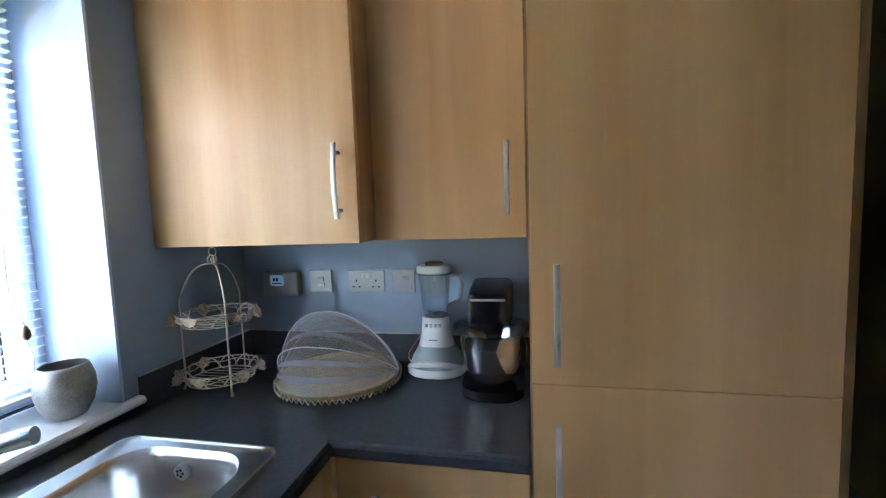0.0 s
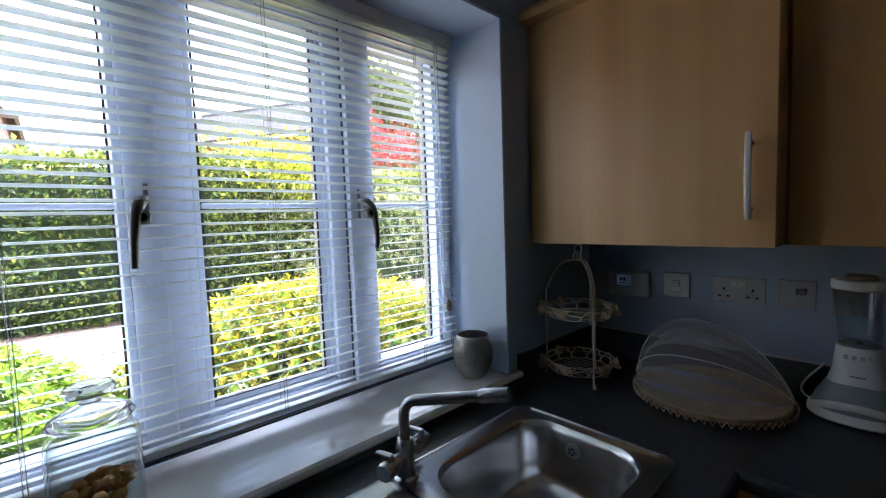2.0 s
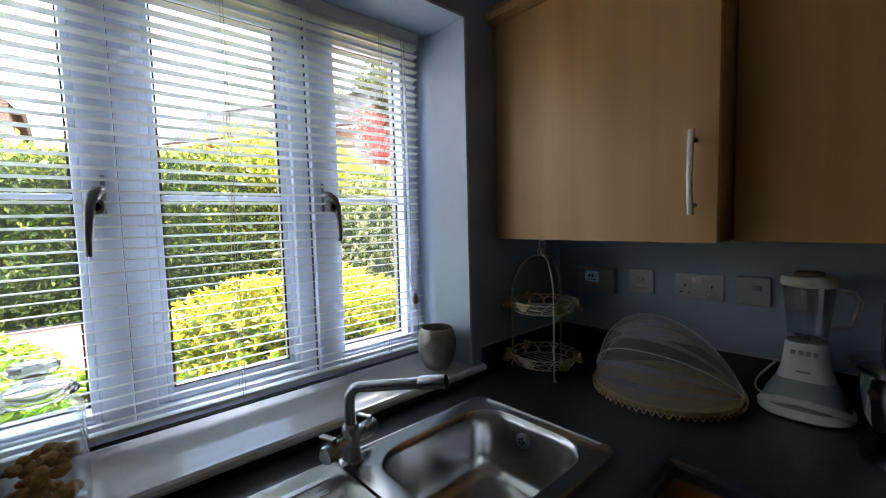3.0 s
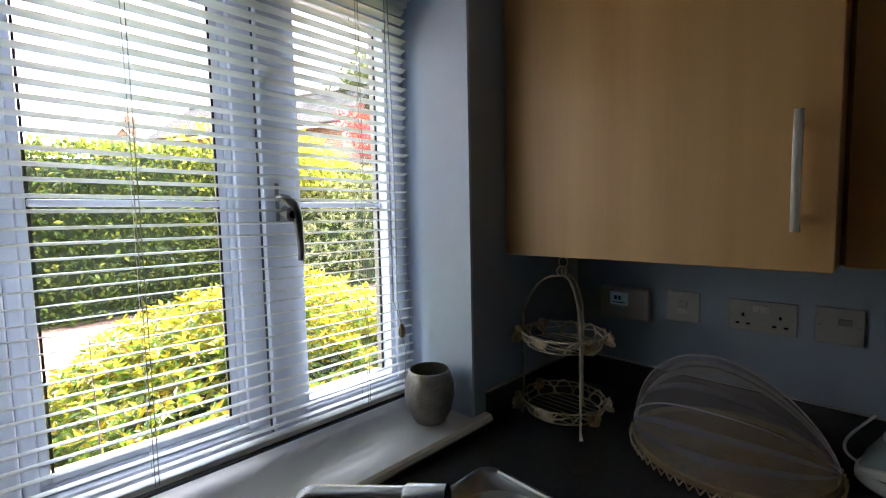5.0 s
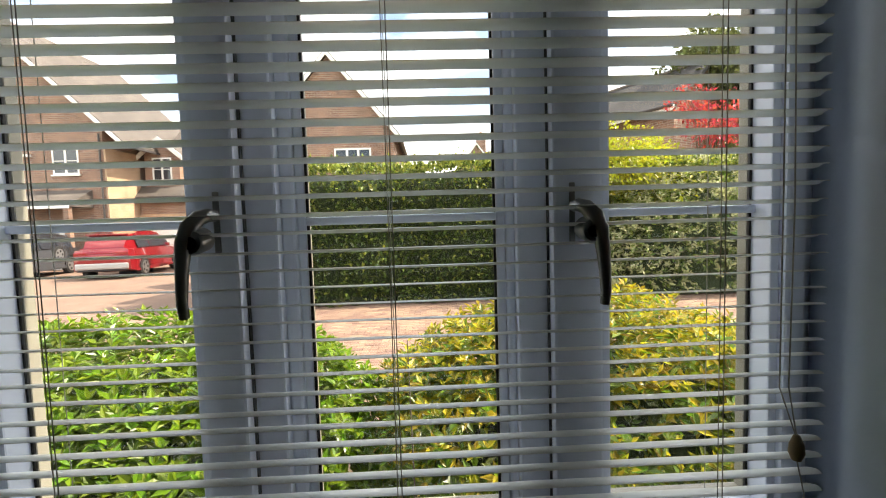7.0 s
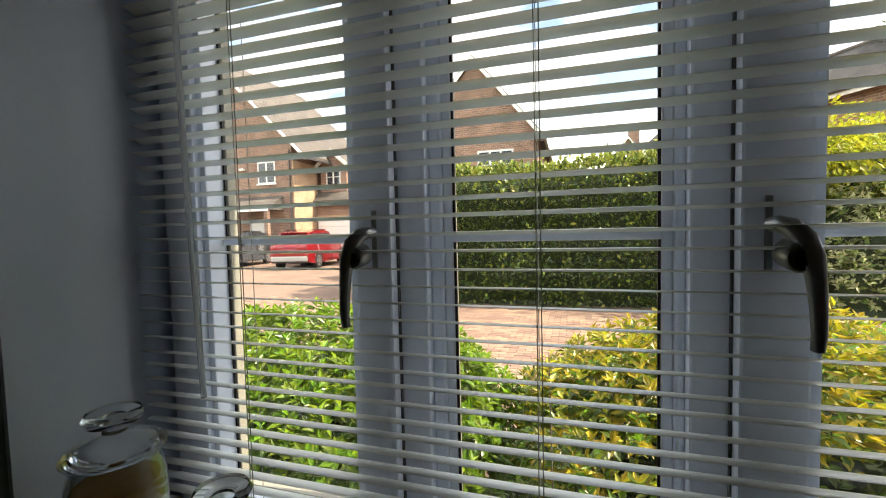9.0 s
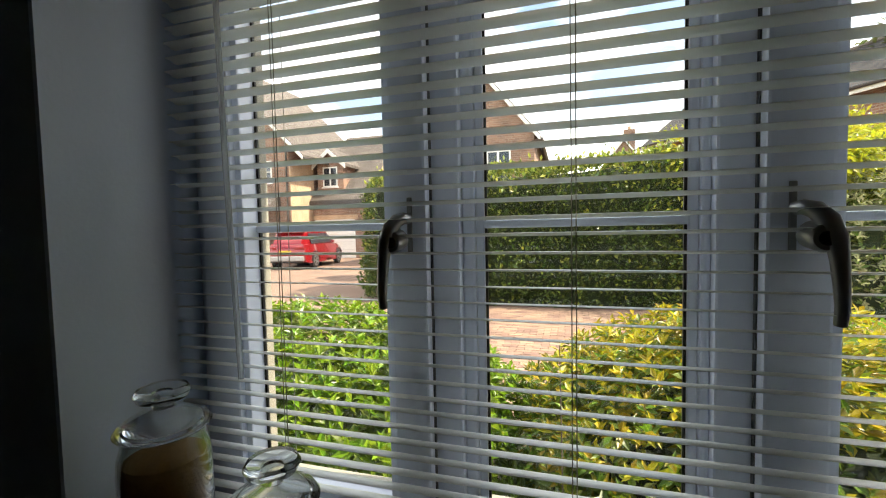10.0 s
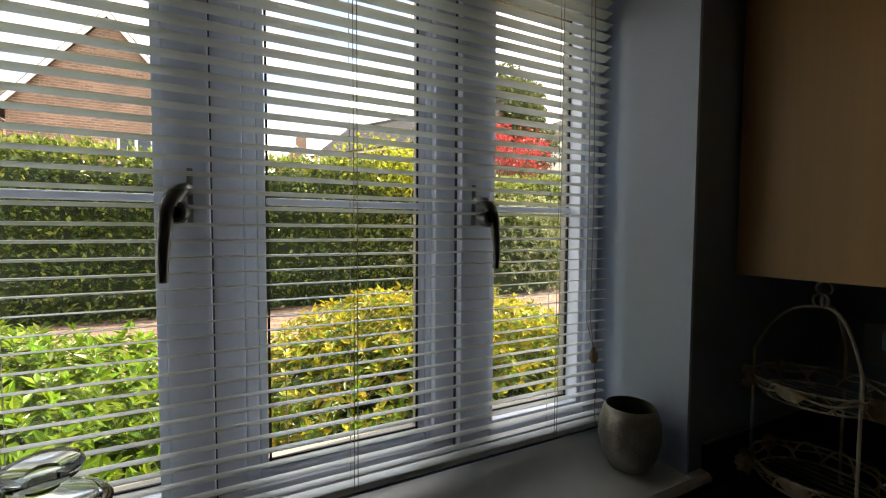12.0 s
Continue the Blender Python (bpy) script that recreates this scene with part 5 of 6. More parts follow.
rs = np.random.RandomState(4)
for k in range(12):
    zz = 1.105 - 0.012 * k
    a = k * 2.4
    dd = np.array([[math.cos(a), math.sin(a), 0.55]])
    v, f = leaf_arrays(np.array([[-1.01, -1.187, zz]]) - np.array(ORIGIN[sprig]), unit_rows(dd), np.array([[0.0, 0.0, 1.0]]), np.array([0.035 + 0.003 * k]))
    lf = new("leaf", mesh_from("leaf", v, f, [M["leaf_yellow"]]))
    lf.parent = sprig


def hedge(name, line, height, depth, n, size, mats, label, seed):
    """A clipped hedge along a polyline of (x, y): a core painted dark as inner shade and a skin of leaves with an
    uneven top.
    """
    h = thing(name, (line[0][0], line[0][1], GROUND), label, "hedge")
    rs = np.random.RandomState(seed)
    pts = np.array(line, float)
    seg = np.diff(pts, axis=0)
    ln = np.linalg.norm(seg, axis=1)
    cum = np.concatenate([[0], np.cumsum(ln)])

    def at(s):
        i = np.clip(np.searchsorted(cum, s, side="right") - 1, 0, len(seg) - 1)
        t = (s - cum[i]) / ln[i]
        c = pts[i] + seg[i] * t[:, None]
        tang = seg[i] / ln[i][:, None]
        return c, np.stack([tang[:, 1], -tang[:, 0]], 1)
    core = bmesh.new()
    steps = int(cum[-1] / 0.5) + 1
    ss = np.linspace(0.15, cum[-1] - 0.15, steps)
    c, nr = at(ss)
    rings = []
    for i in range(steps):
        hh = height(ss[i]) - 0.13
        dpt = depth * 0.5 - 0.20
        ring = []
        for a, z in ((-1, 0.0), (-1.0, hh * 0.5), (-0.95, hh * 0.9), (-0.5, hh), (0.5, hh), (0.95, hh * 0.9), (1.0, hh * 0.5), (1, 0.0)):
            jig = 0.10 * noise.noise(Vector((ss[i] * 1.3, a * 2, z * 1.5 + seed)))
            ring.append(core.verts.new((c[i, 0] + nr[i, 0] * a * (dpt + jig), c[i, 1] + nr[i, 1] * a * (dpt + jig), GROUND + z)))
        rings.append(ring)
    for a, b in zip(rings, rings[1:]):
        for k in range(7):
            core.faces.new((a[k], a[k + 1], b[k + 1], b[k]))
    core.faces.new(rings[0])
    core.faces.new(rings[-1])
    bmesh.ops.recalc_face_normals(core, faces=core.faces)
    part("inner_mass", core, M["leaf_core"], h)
    s = rs.random(n) * cum[-1]
    c, nr = at(s)
    kind_ = rs.random(n)
    hgt = np.array([height(x) for x in s])
    z = np.where(kind_ < 0.70, rs.random(n) * hgt, hgt)
    a = np.where(kind_ < 0.70, 1.0, rs.random(n) * 2 - 1)
    lump = np.array([0.20 * noise.noise(Vector((x * 0.9, zz * 0.9, seed))) + 0.13 * noise.noise(Vector((x * 2.7, zz * 2.7, seed))) for x, zz in zip(s.tolist(), z.tolist())])
    rough = rs.normal(size=n) * 0.05
    face = kind_ < 0.70
    shoulder = np.where(face, np.clip((z / hgt - 0.85) / 0.15, 0, 1) ** 2 * 0.22, 0)
    off = np.where(face, depth * 0.5 + lump + rough - shoulder, a * depth * 0.46)
    zz = np.where(face, z, hgt + lump * 0.7 + rough + np.where(rs.random(n) < 0.06, rs.random(n) * 0.22, 0)) + GROUND
    p = np.stack([c[:, 0] + nr[:, 0] * off, c[:, 1] + nr[:, 1] * off, zz], 1)
    outw = np.where(face[:, None], np.concatenate([nr, np.zeros((n, 1))], 1) * 0.9 + np.array([0, 0, 0.45]), np.array([0, 0, 1.0]))
    d = unit_rows(outw + rs.normal(size=(n, 3)) * 0.55)
    u = unit_rows(np.cross(d, rs.normal(size=(n, 3))) * 0.6 + np.array([0, 0, 0.8]) + outw * 0.4)
    size_ = size * (0.6 + 0.8 * rs.random(n))
    # Pale leaves: young tips up top, and light glints painted over the face.
    tip_glint = np.where((~face & (rs.random(n) < 0.72)) | (face & (rs.random(n) < 0.15 + np.where(p[:, 1] > 0.6, 0.30, 0.0) + 0.35 * np.clip((z / hgt - 0.75) / 0.25, 0, 1))), 1, 0)
    v, f = leaf_arrays(p, d, u, size_, 0.5)
    fo = new("foliage", mesh_from("foliage", v - np.array(ORIGIN[h]), f, mats, tip_glint))
    fo.parent = h
    tagged(fo, kind="stuff")
    return h


def h1(s):
    return 2.45 + 0.36 * min(1.0, s / 2.5) + 0.07 * math.sin(s * 0.9) + 0.10 * min(1.0, max(0.0, (s - 6) / 3))


hedge("laurel_hedge", [(-10.9, -5.25), (-9.3, -5.3), (-8.75, -4.8), (-8.65, -3.0), (-8.75, 0.5), (-9.1, 4.0), (-9.6, 8.5), (-10.0, 13.0)], h1, 1.4, 52000, 0.108, [M["leaf_hedge"], M["leaf_hedge_tip"]], "tall dark green laurel hedge across the drive", 2)


def blob_tree(name, base, height, crown, n, size, mat, label, seed, trunk_r=0.14, clumps=16, pointed=False):
    """A tree: a tapered trunk, limbs, and leaf clumps with gaps between them."""
    t = thing(name, base, label, "tree")
    rs = np.random.RandomState(seed)
    b = Vector(base)
    cz, cr, ch = crown
    part("trunk", rod([b, b + Vector((0.05, 0.03, height * 0.35)), b + Vector((0.02, -0.05, height * 0.75))], [trunk_r, trunk_r * 0.7, trunk_r * 0.3], 10), M["bark"], t, "", True)
    P, D = [], []
    for k in range(clumps):
        q = unit_rows(rs.normal(size=(1, 3)))[0] * rs.random() ** 0.4
        hz = q[2]
        lim = (1 - (hz + 1) / 2 * 0.85) if pointed else 1.0
        c = np.array([b.x + q[0] * cr * lim, b.y + q[1] * cr * lim, b.z + cz + q[2] * ch])
        part("limb", rod([b + Vector((0, 0, height * (0.25 + 0.4 * rs.random()))), Vector(c) * 0.6 + (b + Vector((0, 0, cz))) * 0.4, Vector(c)], [trunk_r * 0.4, trunk_r * 0.2, 0.01], 6), M["bark"], t)
        m = n // clumps
        e = unit_rows(rs.normal(size=(m, 3)))
        rad = (0.30 + 0.22 * rs.random()) * (cr if not pointed else cr * 0.8)
        pp = c + e * rad * (rs.random((m, 1)) ** 0.35) * np.array([1, 1, 0.7])
        P.append(pp)
        D.append(unit_rows(e + rs.normal(size=(m, 3)) * 0.6))
    P, D = np.concatenate(P), np.concatenate(D)
    U = unit_rows(rs.normal(size=P.shape) * 0.5 + np.array([0, 0, 1.0]))
    v, f = leaf_arrays(P, D, U, size * (0.6 + 0.8 * rs.random(len(P))), 0.5)
    fo = new("crown", mesh_from("crown", v - np.array(base), f, [mat]))
    fo.parent = t
    tagged(fo, kind="stuff")


blob_tree("red_maple", (-10.9, 6.4, GROUND), 4.2, (4.0, 1.5, 0.70), 2300, 0.10, M["leaf_red"], "small maple tree with scarlet leaves", 21, 0.09, 11)
blob_tree("conifer_tree", (-16.5, 10.6, GROUND), 9.2, (5.6, 3.5, 3.8), 36000, 0.22, M["leaf_conifer"], "tall dark green tree behind the hedge", 33, 0.24, 44, True)
blob_tree("shrub_tree", (-12.2, -6.1, GROUND), 3.2, (2.5, 0.9, 0.8), 3600, 0.14, M["leaf_hedge_tip"], "pale green small tree behind the hedge", 41, 0.07, 12)
blob_tree("shrub_tree", (-9.2, 3.1, GROUND), 3.5, (2.56, 2.3, 0.66), 14000, 0.10, M["leaf_lime"], "lime-yellow leafy tree rising over the hedge", 47, 0.08, 16)
bush("cream_leaved_shrub", (-8.35, 4.3, 0.35), (0.90, 2.6, 2.25), 3400, 7, 0.10, [M["leaf_cream"], M["leaf_mid"]], "loose shrub with cream-edged leaves beside the hedge", 17, 0.22, None, 0.6, 0.85)

# ---- outside: houses ----


def facade_window(parent, x, y, z, w, h, lights=2, bars=1):
    """A white framed window on a wall that faces +x, centred at (y, z)."""
    wdw = part("window", boxes(((x - 0.05, y - w / 2, z - h / 2), (x + 0.03, y - w / 2 + 0.07, z + h / 2)), ((x - 0.05, y + w / 2 - 0.07, z - h / 2), (x + 0.03, y + w / 2, z + h / 2)),
                               ((x - 0.05, y - w / 2 + 0.07, z - h / 2), (x + 0.03, y + w / 2 - 0.07, z - h / 2 + 0.07)), ((x - 0.05, y - w / 2 + 0.07, z + h / 2 - 0.07), (x + 0.03, y + w / 2 - 0.07, z + h / 2))), M["white_paint"], parent, "white window frame")
    part("sill", boxes(((x - 0.02, y - w / 2 - 0.06, z - h / 2 - 0.07), (x + 0.09, y + w / 2 + 0.06, z - h / 2 - 0.002))), M["white_paint"], wdw)
    for k in range(lights):
        a, b = y - w / 2 + 0.07 + k * (w - 0.14) / lights, y - w / 2 + 0.07 + (k + 1) * (w - 0.14) / lights
        part("pane", boxes(((x - 0.03, a + 0.002, z - h / 2 + 0.07), (x + 0.004, b - 0.002, z + h / 2 - 0.07))), M["dark_glass"], wdw)
        if k:
            part("mullion", boxes(((x - 0.03, a - 0.045, z - h / 2 + 0.07), (x + 0.028, a + 0.045, z + h / 2 - 0.07))), M["white_paint"], wdw)
        for j in range(bars):
            zz = z - h / 2 + 0.07 + (j + 1) * (h - 0.14) / (bars + 1)
            part("bar", boxes(((x + 0.004, a + 0.01, zz - 0.018), (x + 0.022, b - 0.01, zz + 0.018))), M["white_paint"], wdw)
    return wdw


def gable_house(name, x, y0, y1, depth, eave, ridge, label, wall="brick", over=0.25):
    """A house whose gable faces +x at x, from y0 to y1, ridge running back."""
    ym = (y0 + y1) / 2
    h = thing(name, (x - depth / 2, ym, GROUND), label, "house")
    part("wall", prism([(y0, GROUND), (y1, GROUND), (y1, eave), (ym, ridge - 0.12), (y0, eave)], "x", x - depth, x), M[wall], h)
    sl = (ridge - eave) / (ym - y0)
    for s, ye in ((-1, y0), (1, y1)):
        yo = ye + s * over
        zo = eave - sl * over
        roof = part("roof", prism([(ym, ridge - 0.02), (ym, ridge + 0.16), (yo, zo + 0.16), (yo, zo - 0.02)], "x", x - depth - 0.15, x + 0.16), M["tile"], h, "grey-brown tiled roof")
        part("bargeboard", prism([(ym, ridge - 0.12), (ym, ridge + 0.10), (yo, zo + 0.10), (yo, zo - 0.12)], "x", x + 0.16, x + 0.20), M["white_paint"], roof, "pale painted bargeboard")
        part("gutter", boxes(((x - depth, min(yo, yo + s * 0.1), zo - 0.08), (x + 0.16, max(yo, yo + s * 0.1), zo + 0.02))), M["gutter"], roof)
    return h


ha = gable_house("brick_house", -19.0, -26.5, -15.5, 9.0, 6.35, 11.7, "red-brown brick house with a steep tiled gable roof", "brick", 1.0)
facade_window(ha, -19.0, -17.15, 4.75, 1.15, 1.2)
facade_window(ha, -19.0, -20.6, 4.75, 1.15, 1.2)
facade_window(ha, -19.0, -19.9, 1.45, 1.2, 1.3)
# Side wall facing the sun, painted brighter than the front.
part("side_wall", boxes(((-21.2, -15.496, GROUND), (-19.004, -15.42, 5.3))), M["sunlit_brick"], ha, "brick side wall with sunlight put into its tan colour")
part("drain_pipe", rod([(-18.93, -15.60, GROUND), (-18.93, -15.60, 5.9)], 0.04, 8), M["gutter"], ha)
part("porch_roof", prism([(-19.0, 3.45), (-17.7, 2.75), (-17.7, 2.65), (-19.0, 2.65)], "y", -23.5, -16.1), M["tile"], ha, "tiled lean-to porch roof")
part("porch_fascia", boxes(((-17.7, -23.5, 2.58), (-17.66, -16.1, 2.78))), M["white_paint"], ha, "white fascia board")
for y in (-16.3, -18.7, -21.2):
    part("porch_post", boxes(((-17.95, y - 0.11, GROUND), (-17.75, y + 0.11, 2.65))), M["brick"], ha)
part("door", boxes(((-19.0, -18.4, GROUND), (-18.95, -17.3, 2.1)), bevel=0.01), M["white_paint"], ha, "white front door")
part("wall_lamp", boxes(((-19.0, -18.9, 4.95), (-18.85, -18.6, 5.07)), bevel=0.02), M["white_paint"], ha, "white alarm box")


def dormer_house(name, x, y0, y1, eave, ridge, depth, dy, label, garage=None):
    """A house whose eave faces +x: garage below, one gabled dormer at y = dy breaking the tiled slope."""
    h = thing(name, (x - depth / 2, (y0 + y1) / 2, GROUND), label, "house")
    xm = x - depth / 2
    part("wall", prism([(x, GROUND), (x, eave), (xm, ridge - 0.12), (x - depth, eave), (x - depth, GROUND)], "y", y0, y1), M["brick"], h)
    sl = (ridge - eave) / (depth / 2)
    for s, xe in ((1, x), (-1, x - depth)):
        xo, zo = xe + s * 0.3, eave - sl * 0.3
        part("roof", prism([(xm, ridge - 0.02), (xm, ridge + 0.16), (xo, zo + 0.16), (xo, zo - 0.02)], "y", y0 - 0.12, y1 + 0.12), M["tile"], h, "grey-brown tiled roof")
    part("fascia", boxes(((x + 0.30, y0, eave - sl * 0.3 - 0.16), (x + 0.36, y1, eave - sl * 0.3 + 0.10))), M["gutter"], h)
    # Verge in the same sun-brightened brick colour.
    part("verge", prism([(xm, ridge - 0.25), (xm, ridge + 0.10), (x + 0.3, eave - sl * 0.3 + 0.10), (x + 0.3, eave - sl * 0.3 - 0.2)], "y", y1 + 0.12, y1 + 0.20), M["sunlit_brick"], h, "verge with sunlight put into its tan colour")
    zb, zt, w = eave + 0.3, eave + 2.0, 0.85
    dm = part("dormer", prism([(dy - w, zb), (dy + w, zb), (dy + w, zt), (dy, zt + 0.75), (dy - w, zt)], "x", x - 2.6, x - 0.25), M["brick"], h, "brick gabled dormer")
    for s in (-1, 1):
        part("dormer_roof", prism([(dy, zt + 0.74), (dy, zt + 0.9), (dy + s * (w + 0.25), zt - 0.05), (dy + s * (w + 0.25), zt - 0.21)], "x", x - 2.7, x - 0.05), M["tile"], dm)
        part("bargeboard", prism([(dy, zt + 0.60), (dy, zt + 0.86), (dy + s * (w + 0.25), zt - 0.08), (dy + s * (w + 0.25), zt - 0.34)], "x", x - 0.05, x), M["white_paint"], dm, "white bargeboard")
    facade_window(dm, x - 0.25, dy, zb + 0.95, 0.95, 1.15, 2, 1)
    if garage:
        g = part("garage_door", boxes(((x, garage[0], GROUND), (x + 0.03, garage[1], 2.1)), bevel=0.004), M["white_paint"], h, "white up-and-over garage door")
        for k in range(4):
            part("groove", boxes(((x + 0.03, garage[0] + 0.05, 0.35 + 0.45 * k), (x + 0.036, garage[1] - 0.05, 0.38 + 0.45 * k))), M["plug_white"], g)
        part("lintel", boxes(((x, garage[0] - 0.2, 2.12), (x + 0.04, garage[1] + 0.2, 2.36))), M["sunlit_brick"], h)
    return h


dormer_house("garage_house", -21.0, -15.4, -11.9, 3.35, 7.6, 9.0, -14.35, "brick garage house with a gabled dormer window", (-15.3, -12.7))
dormer_house("garage_house", -24.5, -14.0, -8.4, 4.35, 8.7, 9.0, -11.3, "brick house with a gabled dormer behind the hedge", (-12.6, -10.2))
hc = gable_house("brick_house", -17.0, -7.6, -2.4, 9.0, 5.3, 8.45, "brick house with a steep gable above the hedge")
facade_window(hc, -17.0, -4.1, 4.05, 1.5, 1.2, 3)
part("satellite_dish", lathe([(0, 0.0), (0.12, 0.015), (0.24, 0.06), (0.25, 0.065), (0.12, 0.03), (0, 0.02)], (-16.9, -2.25, 4.85), 20), M["lead"], hc, "grey satellite dish", True)
hd_ = gable_house("brick_house", -40.0, 1.6, 5.8, 8.0, 6.2, 9.0, "far brick house with a chimney")
part("chimney", boxes(((-41.5, 3.85, 8.0), (-40.8, 4.75, 10.0))), M["brick"], hd_)
part("chimney_pot", lathe([(0.13, 0), (0.15, 0.3), (0.11, 0.3), (0.10, 0.0)], (-41.1, 4.3, 10.0), 12), M["sunlit_brick"], hd_)

he = thing("grey_roofed_house", (-19, 6, GROUND), "brick house with a long grey tiled roof", "house")
HM = Matrix.Translation((-22.3, 2.4, GROUND)) @ Matrix.Rotation(math.atan2(0.49, 0.87), 4, "Z")   # x along the eave, y towards the back


def set_by(bm, m):
    bmesh.ops.transform(bm, matrix=m, verts=bm.verts)
    return bm


HE, HR, HW, HL = 5.3, 7.2, 2.4, 10.0
part("wall", set_by(prism([(0.3, 0.0), (2 * HW - 0.3, 0.0), (2 * HW - 0.3, HE), (HW, HR - 0.15), (0.3, HE)], "x", 0.25, HL - 0.25), HM), M["brick"], he)
for y0, y1 in ((-0.1, HW), (2 * HW + 0.1, HW)):
    part("roof", set_by(prism([(y0, HE - 0.08), (y0, HE + 0.06), (y1, HR + 0.06), (y1, HR - 0.08)], "x", 0.0, HL), HM), M["dark_tile"], he, "grey tiled roof slope")
part("fascia", set_by(boxes(((0.0, -0.16, HE - 0.16), (HL, -0.105, HE + 0.02))), HM), M["white_paint"], he, "white fascia board")
part("gutter", set_by(rod([(0.0, -0.22, HE + 0.0), (HL, -0.22, HE + 0.0)], 0.06, 8), HM), M["gutter"], he)
part("ridge_tile", set_by(rod([(0.0, HW, HR + 0.05), (HL, HW, HR + 0.05)], 0.09, 8), HM), M["tile"], he)
hf = gable_house("rendered_house", -15.5, 12.0, 18.0, 8.0, 4.9, 7.4, "pale rendered house beyond the maple", "render")
facade_window(hf, -15.5, 14.2, 3.8, 1.2, 1.2)

# ---- outside: parked cars ----


def car(name, paint, label, m):
    """A five-door estate car, nose along +x, wheels on z = 0, then set to the pose m."""
    c = thing(name, (0, 0, 0), label, "car")
    L, W = 4.5, 0.92

    def body_ring(x, zb, zm, zt, wb, wt):
        return [(x, -wb, zb), (x, -wb, zm), (x, -wt, zt), (x, 0, zt + 0.03), (x, wt, zt), (x, wb, zm), (x, wb, zb), (x, 0, zb - 0.02)]
    rings = [body_ring(*r) for r in ((-2.25, 0.42, 0.60, 0.92, 0.70, 0.66), (-2.20, 0.34, 0.62, 1.02, 0.85, 0.80), (-1.9, 0.26, 0.66, 1.04, 0.92, 0.85), (-0.8, 0.24, 0.66, 1.02, 0.93, 0.87), (0.6, 0.24, 0.66, 1.00, 0.93, 0.87),
                                      (1.2, 0.25, 0.64, 0.98, 0.92, 0.84), (1.9, 0.28, 0.60, 0.88, 0.88, 0.74), (2.2, 0.34, 0.56, 0.78, 0.76, 0.62), (2.27, 0.42, 0.54, 0.70, 0.62, 0.52))]
    part("body", loft(rings), paint, c, "", True)
    cab = [[(x, -w0, z0), (x, -w1, z1), (x, 0, z1 + 0.03), (x, w1, z1), (x, w0, z0)] for x, w0, z0, w1, z1 in ((-2.08, 0.74, 1.03, 0.60, 1.10), (-1.75, 0.80, 1.03, 0.62, 1.52), (-1.1, 0.84, 1.02, 0.66, 1.63), (-0.2, 0.85, 1.01, 0.66, 1.65), (0.45, 0.84, 1.00, 0.64, 1.56), (1.25, 0.80, 0.97, 0.66, 1.02))]
    part("cabin", loft(cab), paint, c, "", True)
    for s in (-1, 1):
        for a, b, pa, pb in (((-1.6), (-0.75), 1.0, 1.0), ((-0.68), (0.15), 1.0, 1.0), ((0.22), (0.85), 1.0, 0.55)):
            g = bmesh.new()
            vs = [g.verts.new(p) for p in ((a, s * 0.848, 1.06), (b, s * 0.848, 1.06), (b, s * (0.70 if pb == 1 else 0.775), 1.50 if pb == 1 else 1.26), (a, s * 0.70, 1.50))]
            g.faces.new(vs if s < 0 else list(reversed(vs)))
            r = bmesh.ops.extrude_face_region(g, geom=list(g.faces))
            bmesh.ops.translate(g, vec=(0, s * 0.012, 0), verts=[v for v in r["geom"] if isinstance(v, bmesh.types.BMVert)])
            part("side_window", g, M["dark_glass"], c)
        part("mirror", boxes(((0.55, s * 0.90 - 0.07, 1.02), (0.72, s * 0.90 + 0.10, 1.16)), bevel=0.03), paint, c)
        part("tail_lamp", boxes(((-2.26, min(s * 0.40, s * 0.82), 0.84), (-2.12, max(s * 0.40, s * 0.82), 0.95)), bevel=0.02), M["lamp_red"], c, "red tail lamp")
        part("headlight", boxes(((2.05, min(s * 0.42, s * 0.72), 0.66), (2.235, max(s * 0.42, s * 0.72), 0.76)), bevel=0.02), M["bumper"], c)
        for x in (-1.35, 1.35):
            w = part("wheel", rod([(x, s * 0.74, 0.345), (x, s * 0.755, 0.345), (x, s * 0.915, 0.345), (x, s * 0.93, 0.345)], [0.32, 0.345, 0.345, 0.32], 28), M["tyre"], c, "", True)
            part("rim", rod([(x, s * 0.925, 0.345), (x, s * 0.938, 0.345)], 0.235, 24), M["rim"], w, "alloy rim")
            for k in range(5):
                a = k * math.tau / 5
                part("slot", rod([(x + 0.15 * math.cos(a), s * 0.936, 0.345 + 0.15 * math.sin(a)), (x + 0.15 * math.cos(a), s * 0.941, 0.345 + 0.15 * math.sin(a))], 0.052, 8), M["tyre"], w)
            arch = [(x + 0.40 * math.cos(t), s * 0.925, 0.345 + 0.40 * math.sin(t)) for t in (math.pi * i / 12 for i in range(13))]
            part("arch_trim", rod(arch, 0.028, 6), M["dark"], c)
    part("rear_screen", boxes(((-0.010, -0.60, -0.22), (0.010, 0.60, 0.21)), bevel=0.006), M["dark_glass"], c)
    c.children[-1].matrix_basis = pose(-1.962, 0, 1.335, 0, 37, 0)
    part("rear_bumper", boxes(((-2.29, -0.80, 0.36), (-2.08, 0.80, 0.58)), bevel=0.05), M["bumper"], c, "silver bumper")
    part("lower_trim", boxes(((-2.265, -0.74, 0.30), (-2.06, 0.74, 0.355)), bevel=0.02), M["dark"], c, "black lower bumper trim")
    part("light_bar", boxes(((-2.262, -0.42, 0.90), (-2.19, 0.42, 0.925)), bevel=0.006), M["lamp_red"], c)
    part("number_plate", boxes(((-2.275, -0.26, 0.70), (-2.255, 0.26, 0.81)), bevel=0.004), M["plate_yellow"], c, "yellow number plate")
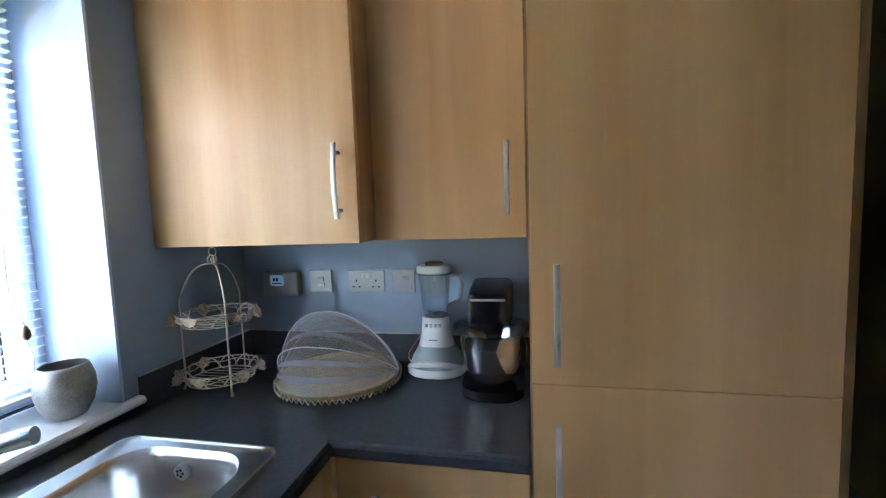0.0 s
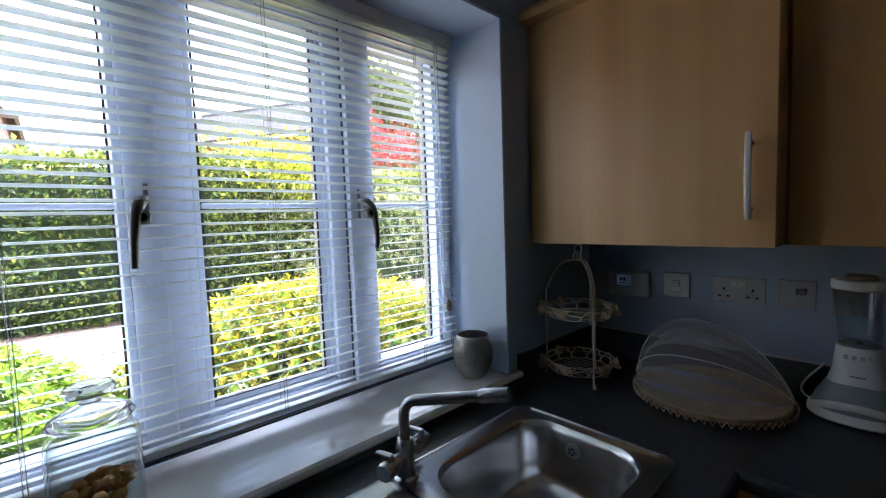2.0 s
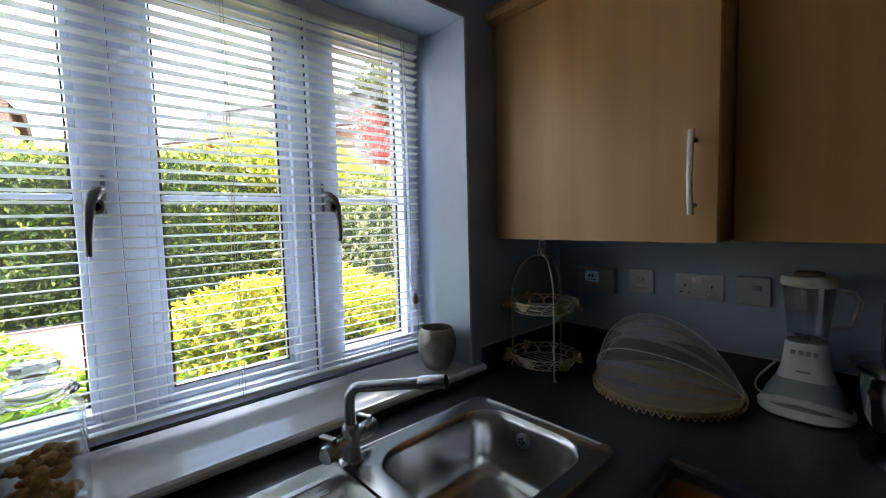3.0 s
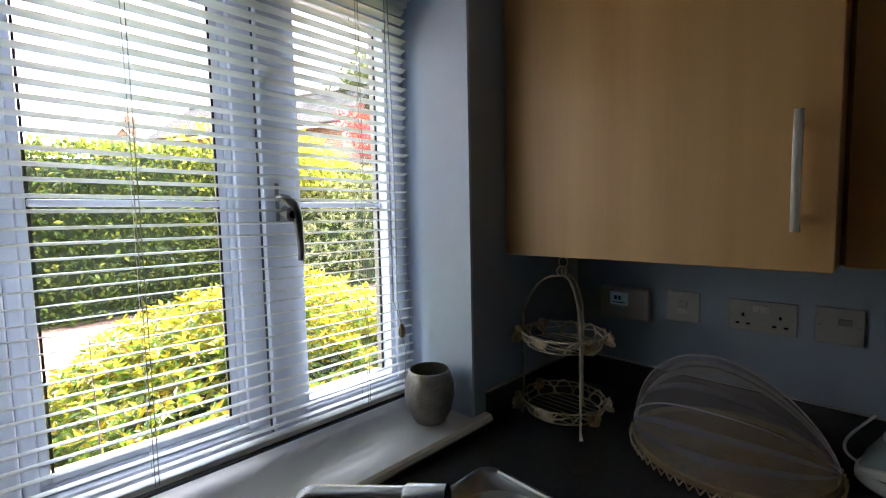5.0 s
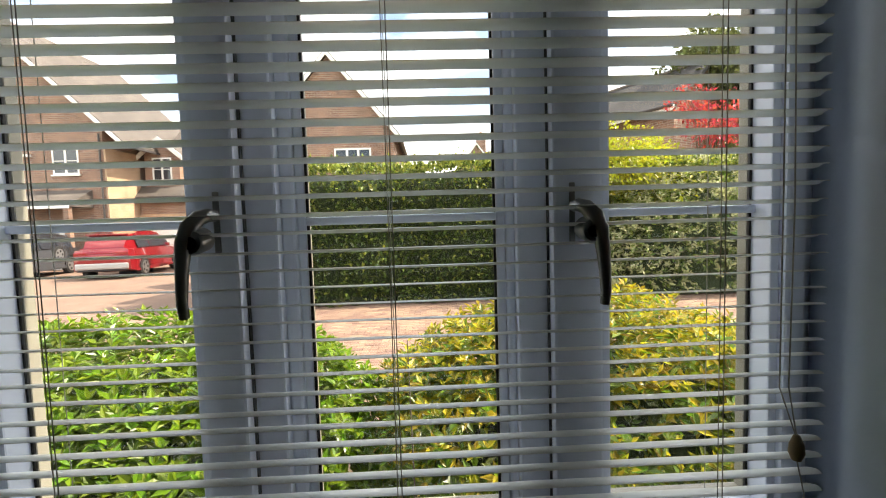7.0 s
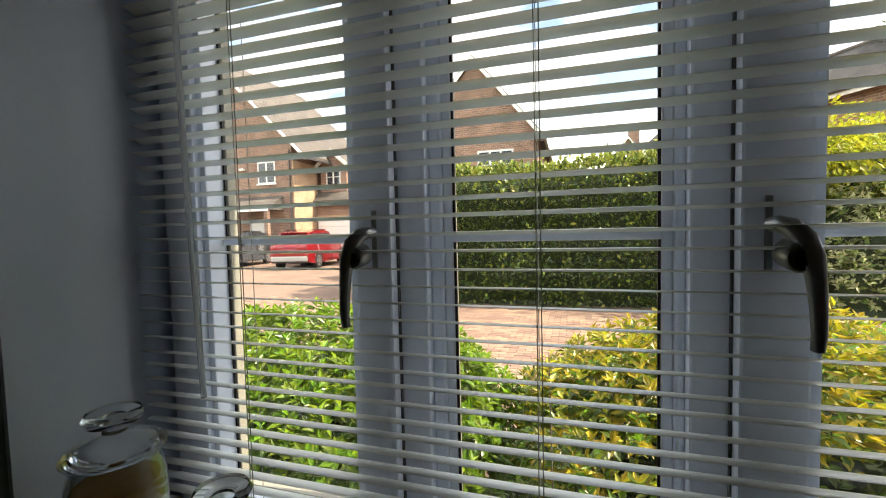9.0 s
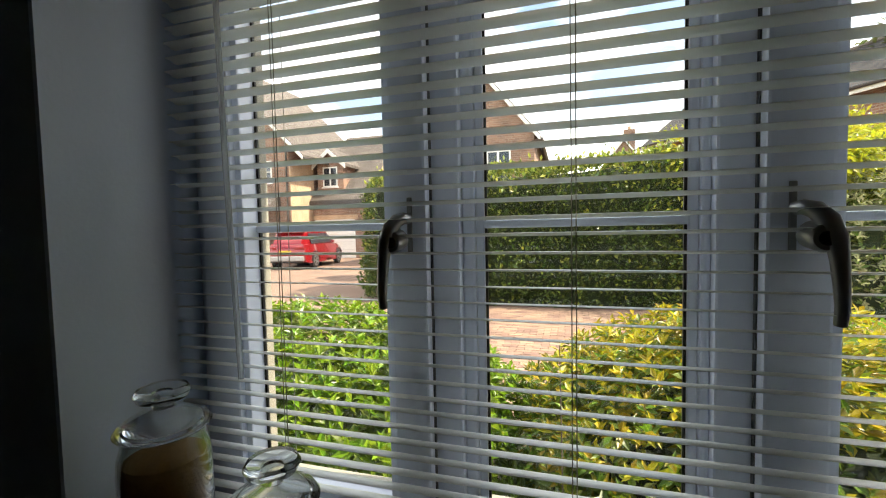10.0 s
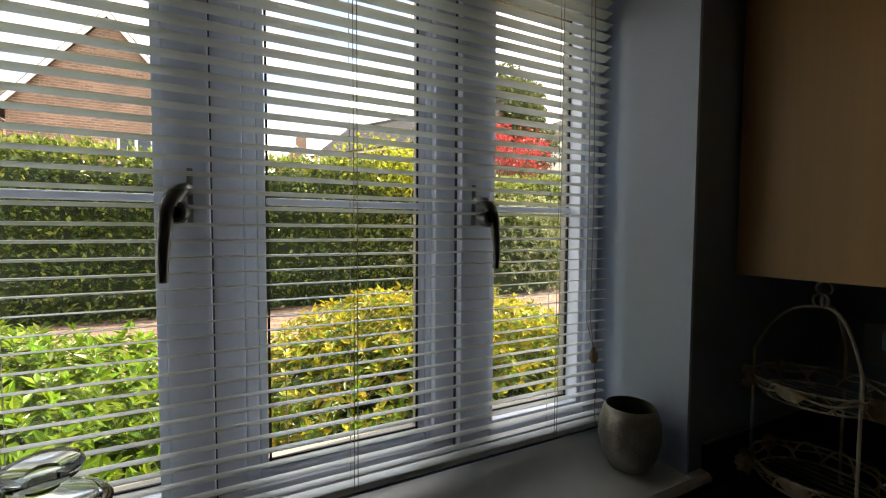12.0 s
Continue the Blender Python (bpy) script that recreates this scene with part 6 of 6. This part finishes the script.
    part("spoiler", boxes(((-1.93, -0.60, 1.53), (-1.66, 0.60, 1.57)), bevel=0.015), paint, c)
    for s in (-1, 1):
        part("roof_rail", rod([(-1.3, s * 0.60, 1.655), (0.2, s * 0.60, 1.665)], 0.018, 6), M["dark"], c)
    c.matrix_basis = m
    return c


car("parked_car", M["red_car"], "bright red estate car parked on the drive", pose(-16.4, -12.65, GROUND - 0.012, 0, 0, 190))
car("parked_car", M["grey_car"], "dark grey car parked by the brick house", pose(-15.9, -16.6, GROUND - 0.012, 0, 0, 10))

# ---- block pavers of the drive ----
pv = bmesh.new()
box(pv, (-0.0485, -0.0985, -0.012), (0.0485, 0.0985, 0.0))
for v in pv.verts:
    if v.co.z > -0.001:
        v.co.x *= 0.95
        v.co.y *= 0.97
paver_mesh = bpy.data.meshes.new("paver")
pv.to_mesh(paver_mesh)
pv.free()
paver_mesh.materials.append(M["paver_piece"])
paving = bpy.data.objects["pavement_far"]
ORIGIN[paving] = Vector((0, 0, 0))
tv = np.array([v.co[:] for v in paver_mesh.vertices])
tf = np.array([p.vertices[:] for p in paver_mesh.polygons])
rs = np.random.RandomState(8)
cells = []
for i in range(55):
    for j in range(-42, 32):
        cells.append((-2.85 - i * 0.10, (j + (0.5 if i % 2 else 0)) * 0.20))
cells = np.array(cells)
zr = GROUND - 0.001 + rs.normal(size=len(cells)) * 0.0012
near = np.where((cells[:, 0] > -4.6) & (cells[:, 1] > -1.75) & (cells[:, 1] < -0.1))[0][:300]
far = np.setdiff1d(np.arange(len(cells)), near)
vv = (tv[None] + np.concatenate([cells[far], zr[far][:, None]], 1)[:, None, :]).reshape(-1, 3)
ff = (tf[None] + (np.arange(len(far)) * len(tv))[:, None, None]).reshape(-1, 4)
rest = bpy.data.meshes.new("pavers")
rest.from_pydata(vv.tolist(), [], ff.tolist())
rest.materials.append(M["paver"])
po = new("pavers", rest)
po.parent = paving
tagged(po, kind="stuff")
for i in near.tolist():
    o = new("paver", paver_mesh)
    o.parent = paving
    o.location = (cells[i, 0], cells[i, 1], zr[i])
